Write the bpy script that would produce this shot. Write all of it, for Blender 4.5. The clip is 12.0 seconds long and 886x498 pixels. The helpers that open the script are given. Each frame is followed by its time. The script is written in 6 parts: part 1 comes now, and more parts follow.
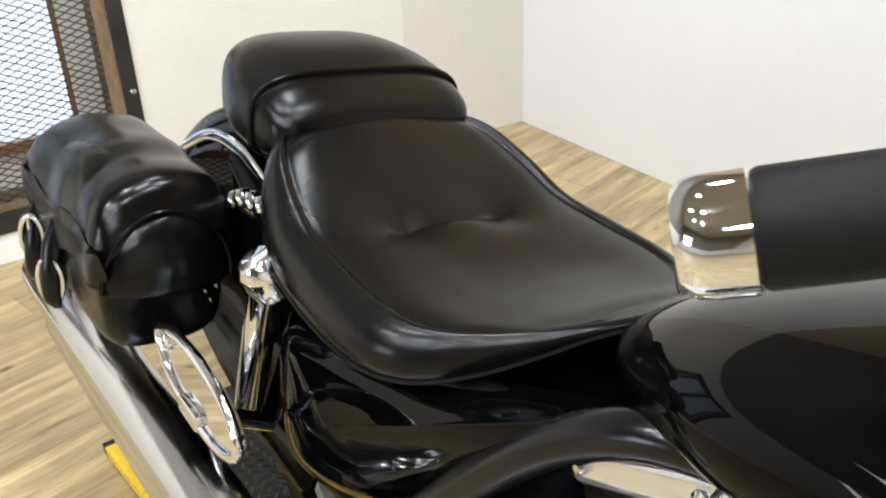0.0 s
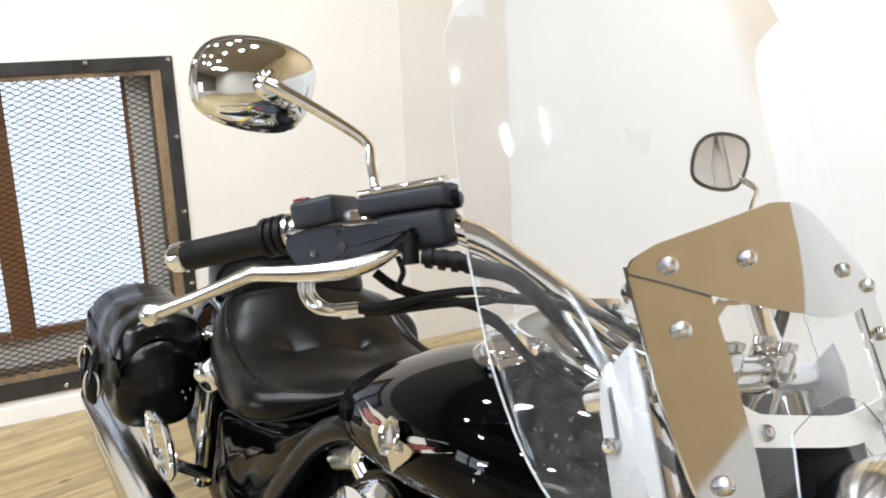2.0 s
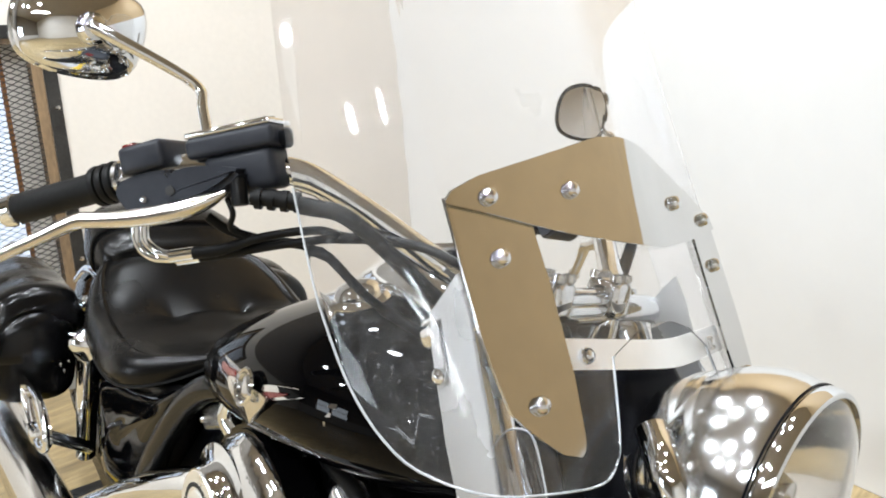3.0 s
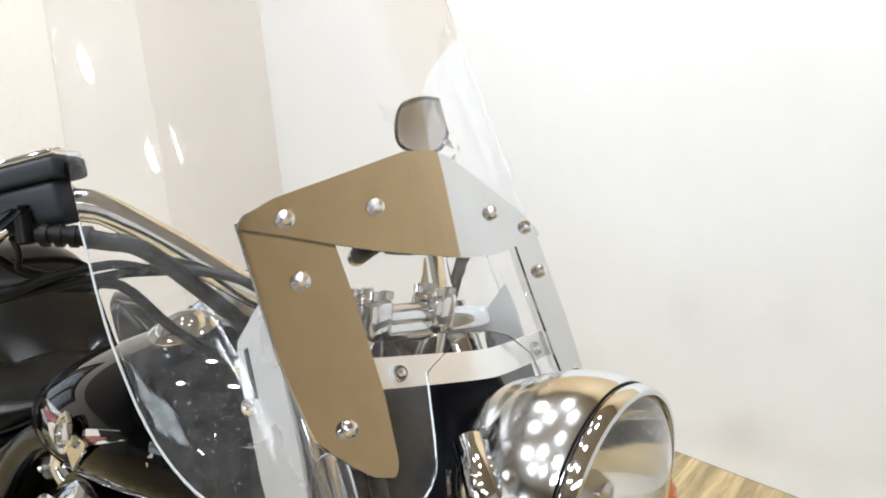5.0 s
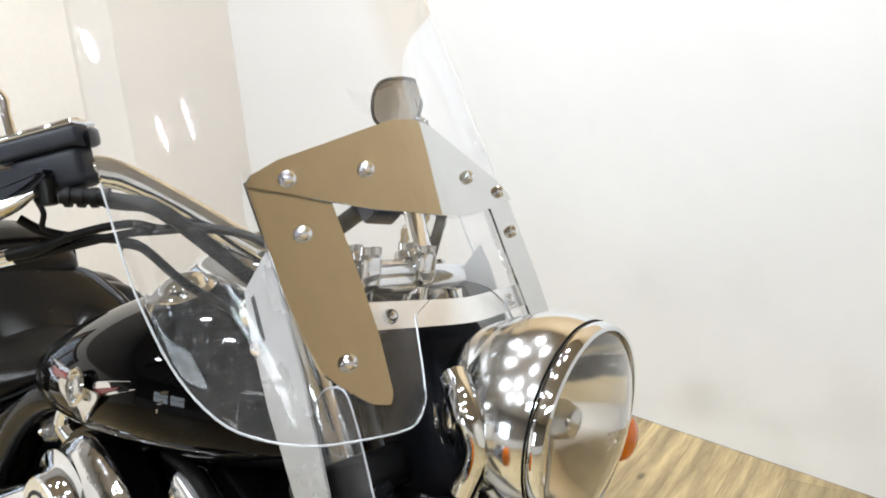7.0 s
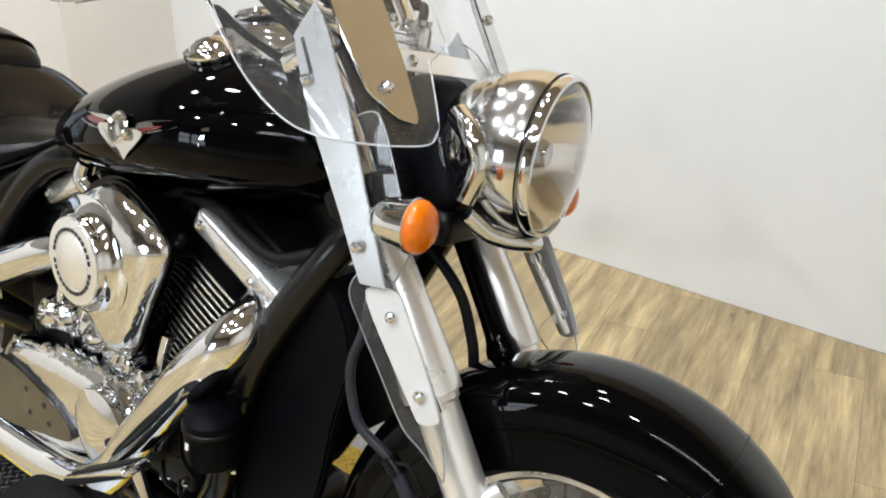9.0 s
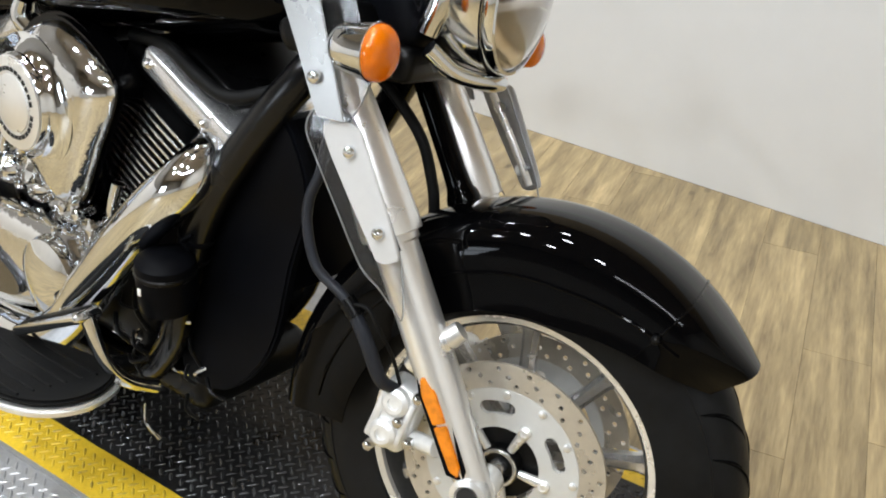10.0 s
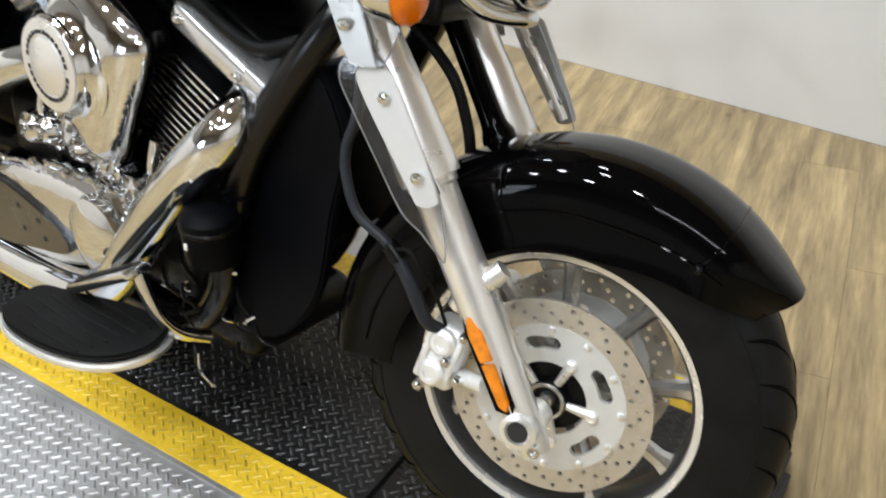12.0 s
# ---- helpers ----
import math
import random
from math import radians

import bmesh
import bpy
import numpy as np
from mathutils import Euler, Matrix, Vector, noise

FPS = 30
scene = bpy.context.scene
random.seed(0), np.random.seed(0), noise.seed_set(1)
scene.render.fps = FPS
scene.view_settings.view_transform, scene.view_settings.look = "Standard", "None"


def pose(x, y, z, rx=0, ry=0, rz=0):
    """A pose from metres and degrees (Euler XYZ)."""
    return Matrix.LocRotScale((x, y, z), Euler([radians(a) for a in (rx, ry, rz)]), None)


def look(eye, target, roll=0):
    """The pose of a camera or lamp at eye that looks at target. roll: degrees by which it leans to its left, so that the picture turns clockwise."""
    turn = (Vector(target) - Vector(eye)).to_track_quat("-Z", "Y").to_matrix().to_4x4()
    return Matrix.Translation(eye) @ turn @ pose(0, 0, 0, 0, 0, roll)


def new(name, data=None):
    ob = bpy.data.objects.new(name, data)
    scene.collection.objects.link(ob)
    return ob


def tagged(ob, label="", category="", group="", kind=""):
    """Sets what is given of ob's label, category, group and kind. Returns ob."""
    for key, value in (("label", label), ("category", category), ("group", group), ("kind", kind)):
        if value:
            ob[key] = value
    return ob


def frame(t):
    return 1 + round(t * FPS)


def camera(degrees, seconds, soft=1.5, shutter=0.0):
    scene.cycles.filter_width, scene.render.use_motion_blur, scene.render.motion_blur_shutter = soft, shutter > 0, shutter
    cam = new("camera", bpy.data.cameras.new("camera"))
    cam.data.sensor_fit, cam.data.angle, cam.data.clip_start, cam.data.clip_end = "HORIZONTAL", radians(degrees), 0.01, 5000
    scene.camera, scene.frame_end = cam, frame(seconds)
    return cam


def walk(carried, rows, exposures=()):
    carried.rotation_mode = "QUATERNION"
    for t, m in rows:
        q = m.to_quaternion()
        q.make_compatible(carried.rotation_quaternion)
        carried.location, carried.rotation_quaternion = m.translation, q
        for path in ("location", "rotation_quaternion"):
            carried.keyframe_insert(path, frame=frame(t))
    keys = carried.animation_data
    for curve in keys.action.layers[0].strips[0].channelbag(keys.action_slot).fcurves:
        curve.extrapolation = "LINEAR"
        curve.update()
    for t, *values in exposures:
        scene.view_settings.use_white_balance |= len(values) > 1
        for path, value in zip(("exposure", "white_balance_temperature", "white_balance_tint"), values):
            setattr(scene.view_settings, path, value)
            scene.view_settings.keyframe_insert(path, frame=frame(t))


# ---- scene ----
EXPOSURES = [(0.0, -0.15), (2.0, -0.25), (2.5, -0.25), (5.0, -0.27), (6.5, -0.28), (8.3, -0.30), (9.5, -0.47), (11.0, -0.53), (12.0, -0.54)]
cam = camera(53.35, 12.0, soft=1.9, shutter=0.15)
PATH = [
    (0, (-0.6884, -0.5057, 1.2889), (-1.7161, 0.3295, 0.5845), -2.08),
    (0.5, (-0.5186, -0.5670, 1.3065), (-1.6718, 0.2058, 0.7381), -7.00),
    (1, (-0.2438, -0.7140, 1.3806), (-1.4021, 0.1362, 0.9500), -3.99),
    (1.5, (0.0000, -0.6804, 1.3869), (-1.2165, 0.1042, 0.9938), -1.98),
    (2, (0.1770, -0.5950, 1.4106), (-1.0467, 0.1986, 1.0601), -2.27),
    (2.5, (0.2223, -0.5657, 1.3926), (-0.9590, 0.2830, 1.0262), -2.35),
    (3, (0.2386, -0.5355, 1.3742), (-0.8960, 0.3610, 0.9755), -2.71),
    (5, (0.2836, -0.4652, 1.3706), (-0.7314, 0.5691, 0.9834), -4.62),
    (5.5, (0.2915, -0.4545, 1.3818), (-0.7145, 0.5902, 0.9989), -4.71),
    (6, (0.2924, -0.4463, 1.3888), (-0.6971, 0.6161, 1.0118), -4.63),
    (6.5, (0.3076, -0.4591, 1.3759), (-0.6857, 0.5945, 0.9845), -5.18),
    (8.3, (0.3998, -0.8810, 1.3386), (-0.4141, 0.2773, 0.8427), -1.38),
    (8.5, (0.3997, -0.8822, 1.3275), (-0.4083, 0.2644, 0.7960), -0.87),
    (9, (0.3994, -0.8769, 1.2962), (-0.3780, 0.2513, 0.6855), 0.02),
    (9.5, (0.3991, -0.8776, 1.2571), (-0.3363, 0.2353, 0.5710), 1.32),
    (10, (0.4025, -0.8813, 1.2133), (-0.2721, 0.2196, 0.4497), 2.25),
    (10.5, (0.4022, -0.8901, 1.1789), (-0.2000, 0.1981, 0.3404), 2.47),
    (11, (0.4010, -0.9039, 1.1425), (-0.1360, 0.1636, 0.2358), 2.96),
    (11.5, (0.3943, -0.9115, 1.1422), (-0.1278, 0.1472, 0.2167), 3.84),
    (12, (0.3971, -0.8868, 1.2255), (-0.2940, 0.1315, 0.3678), -2.15),
]
walk(cam, [(t, look(eye, target, roll)) for t, eye, target, roll in PATH], EXPOSURES)

# ---- world and light ----
world = bpy.data.worlds.new("world")
scene.world = world
world.use_nodes = True
_sky = world.node_tree.nodes.new("ShaderNodeTexSky")
_sky.sky_type, _sky.sun_disc = "NISHITA", False
_sky.sun_elevation, _sky.sun_rotation = radians(35), radians(120)
world.node_tree.links.new(_sky.outputs[0], world.node_tree.nodes["Background"].inputs[0])
world.node_tree.nodes["Background"].inputs[1].default_value = 0.10


# round ceiling lamps over the stand and two tube fittings
def lamp(name, shape, size, size_y, watts, color, eye, target, label):
    ld = bpy.data.lights.new(name, "AREA")
    ld.shape, ld.size, ld.size_y, ld.energy, ld.color = shape, size, size_y, watts, color
    lo = new(name, ld)
    lo.matrix_world = look(eye, target)
    return tagged(lo, label, "lamp")


COOL = (0.875, 0.93, 0.985)
CEIL_H = 3.6
for x, y in ((-2.5, 0.7), (-1.6, 0.1), (-1.2, 0.85), (-0.45, 0.3), (-2.2, -0.5), (-0.3, -0.8)):
    lamp("ceiling_spot", "DISK", 0.19, 0.19, 30, COOL, (x, y, CEIL_H - 0.02), (x, y + 0.4, 0), "small round white ceiling spot lamp")
for x, y in ((-2.4, -2.1), (-1.1, -1.8), (0.3, -2.0), (-1.8, -3.2), (-0.6, -3.1)):
    lamp("ceiling_spot", "DISK", 0.19, 0.19, 50, COOL, (x, y, CEIL_H - 0.02), (x, y + 0.6, 0), "small round white ceiling spot lamp")
for x, y in ((4.4, -2.4), (5.0, -0.8)):
    lamp("ceiling_spot", "DISK", 0.08, 0.08, 9, COOL, (x, y, CEIL_H - 0.02), (x, y + 0.6, 0), "small dim round ceiling spot lamp")
for y in (-2.9, -3.3):
    lamp("tube_lamp", "RECTANGLE", 2.4, 0.09, 55, COOL, (1.6, y, CEIL_H - 0.02), (1.4, y + 0.3, 0), "long white ceiling tube lamp")

# fill added in the unseen window behind the camera, to brighten the near side
DAY_FILL = (0.80, 0.90, 1.0)
lamp("window_fill", "RECTANGLE", 1.38, 1.28, 85, DAY_FILL, (-2.421, -6.194, 1.6), (-1.541, 1.878, 1.3), "added pale fill light in an unseen window opening")


# ---- materials ----
def make_mat(name, base, rough=0.5, metal=0.0, var=0.12, scale=9.0, fine=90.0, bump=0.05, bump_scale=160.0, coat=0.0, tint=None,
             stretch=(1, 1, 1), turn=0.0, rvar=0.08, obj_random=0.0, ior=1.5, spec=0.5):
    m = bpy.data.materials.new(name)
    m.use_nodes = True
    nt = m.node_tree
    b = nt.nodes["Principled BSDF"]
    L = nt.links.new
    tc = nt.nodes.new("ShaderNodeTexCoord")
    mp = nt.nodes.new("ShaderNodeMapping")
    mp.vector_type = "TEXTURE"
    mp.inputs["Rotation"].default_value = (0, 0, turn)
    mp.inputs["Scale"].default_value = tuple(1 / q for q in stretch)
    L(tc.outputs["Object"], mp.inputs["Vector"])
    n1 = nt.nodes.new("ShaderNodeTexNoise")
    n1.inputs["Scale"].default_value, n1.inputs["Detail"].default_value = scale, 5
    n2 = nt.nodes.new("ShaderNodeTexNoise")
    n2.inputs["Scale"].default_value, n2.inputs["Detail"].default_value = fine, 3
    L(mp.outputs[0], n1.inputs["Vector"])
    L(mp.outputs[0], n2.inputs["Vector"])
    add = nt.nodes.new("ShaderNodeMath")
    add.operation = "MULTIPLY_ADD"
    L(n2.outputs["Fac"], add.inputs[0])
    add.inputs[1].default_value = 0.5
    L(n1.outputs["Fac"], add.inputs[2])
    ramp = nt.nodes.new("ShaderNodeValToRGB")
    other = tint or tuple(c * (1 - 2 * var) for c in base)
    lighter = tuple(min(1, c * (1 + var)) for c in base)
    ramp.color_ramp.elements[0].position, ramp.color_ramp.elements[0].color = 0.45, (*other, 1)
    ramp.color_ramp.elements[1].position, ramp.color_ramp.elements[1].color = 1.0, (*lighter, 1)
    L(add.outputs[0], ramp.inputs[0])
    col = ramp.outputs[0]
    if obj_random:
        oi = nt.nodes.new("ShaderNodeObjectInfo")
        hs = nt.nodes.new("ShaderNodeHueSaturation")
        mr = nt.nodes.new("ShaderNodeMapRange")
        mr.inputs[3].default_value, mr.inputs[4].default_value = 1 - obj_random, 1 + obj_random
        L(oi.outputs["Random"], mr.inputs[0])
        L(mr.outputs[0], hs.inputs["Value"])
        L(col, hs.inputs["Color"])
        col = hs.outputs[0]
    L(col, b.inputs["Base Color"])
    mr2 = nt.nodes.new("ShaderNodeMapRange")
    mr2.inputs[1].default_value, mr2.inputs[2].default_value = 0.3, 0.8
    mr2.inputs[3].default_value, mr2.inputs[4].default_value = max(0.0, rough - rvar), min(1, rough + rvar)
    L(n1.outputs["Fac"], mr2.inputs[0])
    L(mr2.outputs[0], b.inputs["Roughness"])
    b.inputs["Metallic"].default_value = metal
    b.inputs["Coat Weight"].default_value = coat
    b.inputs["Coat Roughness"].default_value = 0.02
    b.inputs["IOR"].default_value = ior
    b.inputs["Specular IOR Level"].default_value = spec
    if bump:
        bp = nt.nodes.new("ShaderNodeBump")
        bp.inputs["Strength"].default_value, bp.inputs["Distance"].default_value = bump, 0.004
        n3 = nt.nodes.new("ShaderNodeTexNoise")
        n3.inputs["Scale"].default_value, n3.inputs["Detail"].default_value = bump_scale, 4
        L(mp.outputs[0], n3.inputs["Vector"])
        L(n3.outputs["Fac"], bp.inputs["Height"])
        L(bp.outputs[0], b.inputs["Normal"])
    return m


def glass_mat(name, color=(1, 1, 1), rough=0.0, ior=1.45):
    m = bpy.data.materials.new(name)
    m.use_nodes = True
    b = m.node_tree.nodes["Principled BSDF"]
    b.inputs["Base Color"].default_value = (*color, 1)
    b.inputs["Roughness"].default_value = rough
    b.inputs["Transmission Weight"].default_value = 1.0
    b.inputs["IOR"].default_value = ior
    return m


def glow_mat(name, color, strength):
    m = bpy.data.materials.new(name)
    m.use_nodes = True
    b = m.node_tree.nodes["Principled BSDF"]
    b.inputs["Base Color"].default_value = (*color, 1)
    b.inputs["Emission Color"].default_value = (*color, 1)
    b.inputs["Emission Strength"].default_value = strength
    return m


WALL = make_mat("wall_paint", (0.70, 0.665, 0.615), 0.62, var=0.03, scale=2.5, fine=40, bump=0.06, bump_scale=220)
WALL_N = make_mat("wall_paint_white", (0.675, 0.668, 0.652), 0.30, var=0.018, scale=1.6, fine=12, bump=0.04, bump_scale=60, rvar=0.03)
CEIL = make_mat("ceiling_paint", (0.32, 0.275, 0.215), 0.8, var=0.05, bump=0.05)
WALL_TAN = make_mat("wall_paint_tan", (0.44, 0.315, 0.17), 0.6, var=0.05, bump=0.05)
WALL_STRIP = make_mat("wall_strip_beige", (0.645, 0.60, 0.545), 0.55, var=0.03, scale=2.5, fine=40, bump=0.05, bump_scale=220)
WALL_E = make_mat("wall_paint_cream", (0.74, 0.71, 0.66), 0.6, var=0.05, bump=0.05)
WALL_DIM = make_mat("wall_paint_brown", (0.17, 0.15, 0.125), 0.6, var=0.1, bump=0.05)
TRIM = make_mat("trim_paint", (0.80, 0.78, 0.74), 0.4, var=0.03, bump=0.02)
OAK = make_mat("oak_plank", (0.475, 0.362, 0.190), 0.46, var=0.12, tint=(0.185, 0.132, 0.066), scale=3.0, fine=18, stretch=(9, 0.75, 1), bump=0.10,
               bump_scale=60, obj_random=0.12, rvar=0.1, turn=radians(14.5))


def add_knots(m, turn):
    """Small dark knots and broad smoky patches over the plank colour."""
    nt = m.node_tree
    L = nt.links.new
    b = nt.nodes["Principled BSDF"]
    src = b.inputs["Base Color"].links[0].from_socket
    tc = nt.nodes.new("ShaderNodeTexCoord")
    mp = nt.nodes.new("ShaderNodeMapping")
    mp.vector_type = "TEXTURE"
    mp.inputs["Rotation"].default_value = (0, 0, turn)
    mp.inputs["Scale"].default_value = (0.12, 0.24, 1.0)
    L(tc.outputs["Object"], mp.inputs["Vector"])
    vo = nt.nodes.new("ShaderNodeTexVoronoi")
    vo.inputs["Scale"].default_value = 1.0
    L(mp.outputs[0], vo.inputs["Vector"])
    mr = nt.nodes.new("ShaderNodeMapRange")
    mr.inputs[1].default_value, mr.inputs[2].default_value = 0.04, 0.12
    mr.inputs[3].default_value, mr.inputs[4].default_value = 0.35, 1.0
    L(vo.outputs["Distance"], mr.inputs[0])
    mp2 = nt.nodes.new("ShaderNodeMapping")
    mp2.vector_type = "TEXTURE"
    mp2.inputs["Rotation"].default_value = (0, 0, turn)
    mp2.inputs["Scale"].default_value = (0.06, 0.50, 1.0)
    oi = nt.nodes.new("ShaderNodeObjectInfo")
    sh = nt.nodes.new("ShaderNodeVectorMath")
    sh.operation = "ADD"
    sc = nt.nodes.new("ShaderNodeMath")
    sc.operation = "MULTIPLY"
    sc.inputs[1].default_value = 37.0
    L(oi.outputs["Random"], sc.inputs[0])
    L(tc.outputs["Object"], sh.inputs[0])
    L(sc.outputs[0], sh.inputs[1])
    L(sh.outputs[0], mp2.inputs["Vector"])
    no = nt.nodes.new("ShaderNodeTexNoise")
    no.inputs["Scale"].default_value, no.inputs["Detail"].default_value = 0.8, 7
    no.inputs["Roughness"].default_value = 0.70
    no.inputs["Distortion"].default_value = 0.5
    L(mp2.outputs[0], no.inputs["Vector"])
    mr2 = nt.nodes.new("ShaderNodeMapRange")
    mr2.inputs[1].default_value, mr2.inputs[2].default_value = 0.36, 0.60
    mr2.inputs[3].default_value, mr2.inputs[4].default_value = 0.74, 1.07
    L(no.outputs["Fac"], mr2.inputs[0])
    mu = nt.nodes.new("ShaderNodeMath")
    mu.operation = "MULTIPLY"
    L(mr.outputs[0], mu.inputs[0])
    L(mr2.outputs[0], mu.inputs[1])
    vm = nt.nodes.new("ShaderNodeVectorMath")
    vm.operation = "SCALE"
    L(src, vm.inputs[0])
    L(mu.outputs[0], vm.inputs["Scale"])
    L(vm.outputs[0], b.inputs["Base Color"])


add_knots(OAK, radians(14.5))
BLACKSTEEL = make_mat("black_steel", (0.035, 0.034, 0.033), 0.45, 0.3, var=0.3, bump=0.1)
RAWWOOD = make_mat("rough_wood", (0.20, 0.135, 0.075), 0.75, var=0.35, tint=(0.05, 0.033, 0.02), scale=7, stretch=(1, 1, 0.25), bump=0.4)
STAINWOOD = make_mat("stained_wood", (0.27, 0.115, 0.035), 0.5, var=0.2, scale=6, stretch=(3, 3, 0.3), bump=0.1)
BLACKPLATE = make_mat("black_painted_plate", (0.015, 0.015, 0.0155), 0.34, 0.0, var=0.35, scale=6, tint=(0.003, 0.003, 0.003), bump=0.25, bump_scale=90, rvar=0.15, spec=0.3)
YELLOW = make_mat("yellow_painted_plate", (0.80, 0.55, 0.03), 0.42, 0.0, var=0.12, scale=7, tint=(0.55, 0.35, 0.02), bump=0.2, bump_scale=90, rvar=0.12)
ALUPLATE = make_mat("aluminium_plate", (0.40, 0.40, 0.405), 0.38, 0.6, var=0.12, scale=9, bump=0.12, bump_scale=120, rvar=0.1)
BLACKTREAD = make_mat("worn_black_tread", (0.042, 0.042, 0.044), 0.26, 0.0, var=0.5, scale=8, tint=(0.006, 0.006, 0.006), bump=0.1, rvar=0.12)
YELLOWTREAD = make_mat("worn_yellow_tread", (0.66, 0.44, 0.03), 0.38, 0.0, var=0.3, scale=30, tint=(0.20, 0.13, 0.02), bump=0.1)
CONTROLS = make_mat("grey_black_plastic", (0.020, 0.022, 0.028), 0.42, 0.0, var=0.15, bump=0.05, bump_scale=300, ior=1.3)
# pale bead colour: light caught by the acrylic's cut edge, put into the colour
EDGE = make_mat("acrylic_edge_glint", (0.38, 0.395, 0.41), 0.25, 0.0, var=0.05, bump=0.0)
PAINT = make_mat("gloss_black_paint", (0.001, 0.001, 0.0012), 0.03, 0.0, var=0.05, bump=0.0, rvar=0.012, ior=1.21)
CHROME = make_mat("chrome", (0.77, 0.795, 0.825), 0.05, 1.0, var=0.03, bump=0.0, rvar=0.03)
CHROME_HAZE = make_mat("hazy_chrome", (0.77, 0.785, 0.80), 0.13, 1.0, var=0.03, bump=0.0, rvar=0.02)
CHROME_SOFT = make_mat("polished_stainless", (0.62, 0.62, 0.615), 0.15, 1.0, var=0.04, bump=0.0, rvar=0.04)
CHROME_CAST = make_mat("cast_chrome", (0.74, 0.755, 0.775), 0.06, 1.0, var=0.03, bump=0.35, bump_scale=38, rvar=0.03)
DARKPLATE = make_mat("smoked_steel", (0.16, 0.16, 0.165), 0.26, 1.0, var=0.1, bump=0.02)
SATIN = make_mat("satin_aluminium", (0.90, 0.90, 0.89), 0.29, 0.82, var=0.02, scale=20, bump=0.02, bump_scale=300, rvar=0.02)
CASTALU = make_mat("machined_rim", (0.82, 0.81, 0.79), 0.28, 0.7, var=0.06, scale=14, bump=0.02)
DISC = make_mat("brake_disc_steel", (0.56, 0.52, 0.45), 0.32, 0.65, var=0.08, scale=22, bump=0.05, bump_scale=400)
DISC_C = make_mat("disc_carrier", (0.62, 0.62, 0.60), 0.42, 0.35, var=0.04, bump=0.03)
LEATHER = make_mat("black_leather", (0.0018, 0.0018, 0.002), 0.24, 0.0, var=0.3, scale=10, bump=0.08, bump_scale=55, rvar=0.06, ior=1.34)
VINYL = make_mat("black_vinyl", (0.0022, 0.0021, 0.0021), 0.26, 0.0, var=0.2, scale=6, bump=0.03, bump_scale=700, rvar=0.04, ior=1.32)
RUBBER = make_mat("black_rubber", (0.004, 0.004, 0.004), 0.55, 0.0, var=0.25, scale=18, bump=0.08, bump_scale=200, ior=1.25)
TYRE = make_mat("tyre_rubber", (0.006, 0.0063, 0.0068), 0.46, 0.0, var=0.3, scale=12, tint=(0.003, 0.003, 0.0033), bump=0.08, bump_scale=120, spec=0.16)
BLACKMETAL = make_mat("satin_black_metal", (0.003, 0.003, 0.0032), 0.32, 0.0, var=0.2, bump=0.04, ior=1.27)
FRAMEBLACK = make_mat("satin_black_frame", (0.004, 0.004, 0.0043), 0.24, 0.0, var=0.2, bump=0.02, ior=1.38)
BLACKPLASTIC = make_mat("black_plastic", (0.0028, 0.003, 0.004), 0.40, 0.0, var=0.2, bump=0.04, bump_scale=300, ior=1.12)
AMBER = make_mat("amber_lens", (1.0, 0.215, 0.0008), 0.12, 0.0, var=0.10, scale=50, bump=0.3, bump_scale=70, coat=0.3, spec=0.3)
AMBER.node_tree.nodes["Principled BSDF"].inputs["Transmission Weight"].default_value = 0.35
REFLECT = make_mat("amber_reflector", (0.80, 0.24, 0.004), 0.18, 0.0, var=0.25, scale=30, bump=0.25, bump_scale=500, coat=0.4)
CLEAR = glass_mat("clear_acrylic", (0.965, 0.97, 0.975), 0.0, 1.3)
SCREEN = glass_mat("dusty_acrylic", (0.97, 0.972, 0.98), 0.0, 1.32)


def add_dust(m):
    """Fine scuffs and dust specks that scatter a little light on clear sheet."""
    nt = m.node_tree
    L = nt.links.new
    tc = nt.nodes.new("ShaderNodeTexCoord")
    terms = []
    for scale, detail, lo, hi, least in ((330, 1, 0.66, 0.74, 0.92), (70, 5, 0.30, 0.75, 0.984)):
        no = nt.nodes.new("ShaderNodeTexNoise")
        no.inputs["Scale"].default_value, no.inputs["Detail"].default_value = scale, detail
        mr = nt.nodes.new("ShaderNodeMapRange")
        mr.inputs[1].default_value, mr.inputs[2].default_value = lo, hi
        mr.inputs[3].default_value, mr.inputs[4].default_value = 0.997, least
        L(tc.outputs["Object"], no.inputs["Vector"])
        L(no.outputs["Fac"], mr.inputs[0])
        terms.append(mr.outputs[0])
    mu = nt.nodes.new("ShaderNodeMath")
    mu.operation = "MULTIPLY"
    L(terms[0], mu.inputs[0])
    L(terms[1], mu.inputs[1])
    L(mu.outputs[0], nt.nodes["Principled BSDF"].inputs["Transmission Weight"])


add_dust(SCREEN)
LENS = glass_mat("headlight_glass", (1, 1, 1), 0.0, 1.48)
BOWL = make_mat("silvered_bowl", (0.80, 0.79, 0.77), 0.14, 1.0, var=0.04, scale=40, bump=0.12, bump_scale=26)
MIRROR = make_mat("mirror_glass", (0.82, 0.82, 0.82), 0.01, 1.0, var=0.0, bump=0.0, rvar=0.0)
RED = make_mat("red_enamel", (0.11, 0.008, 0.008), 0.2, 0.0, var=0.1, bump=0.0, coat=0.5)
# near-black: painted-in shade of holes and slots, also small dark marks
DARK = make_mat("dark_fill", (0.012, 0.012, 0.012), 0.7, var=0.2, bump=0.05)

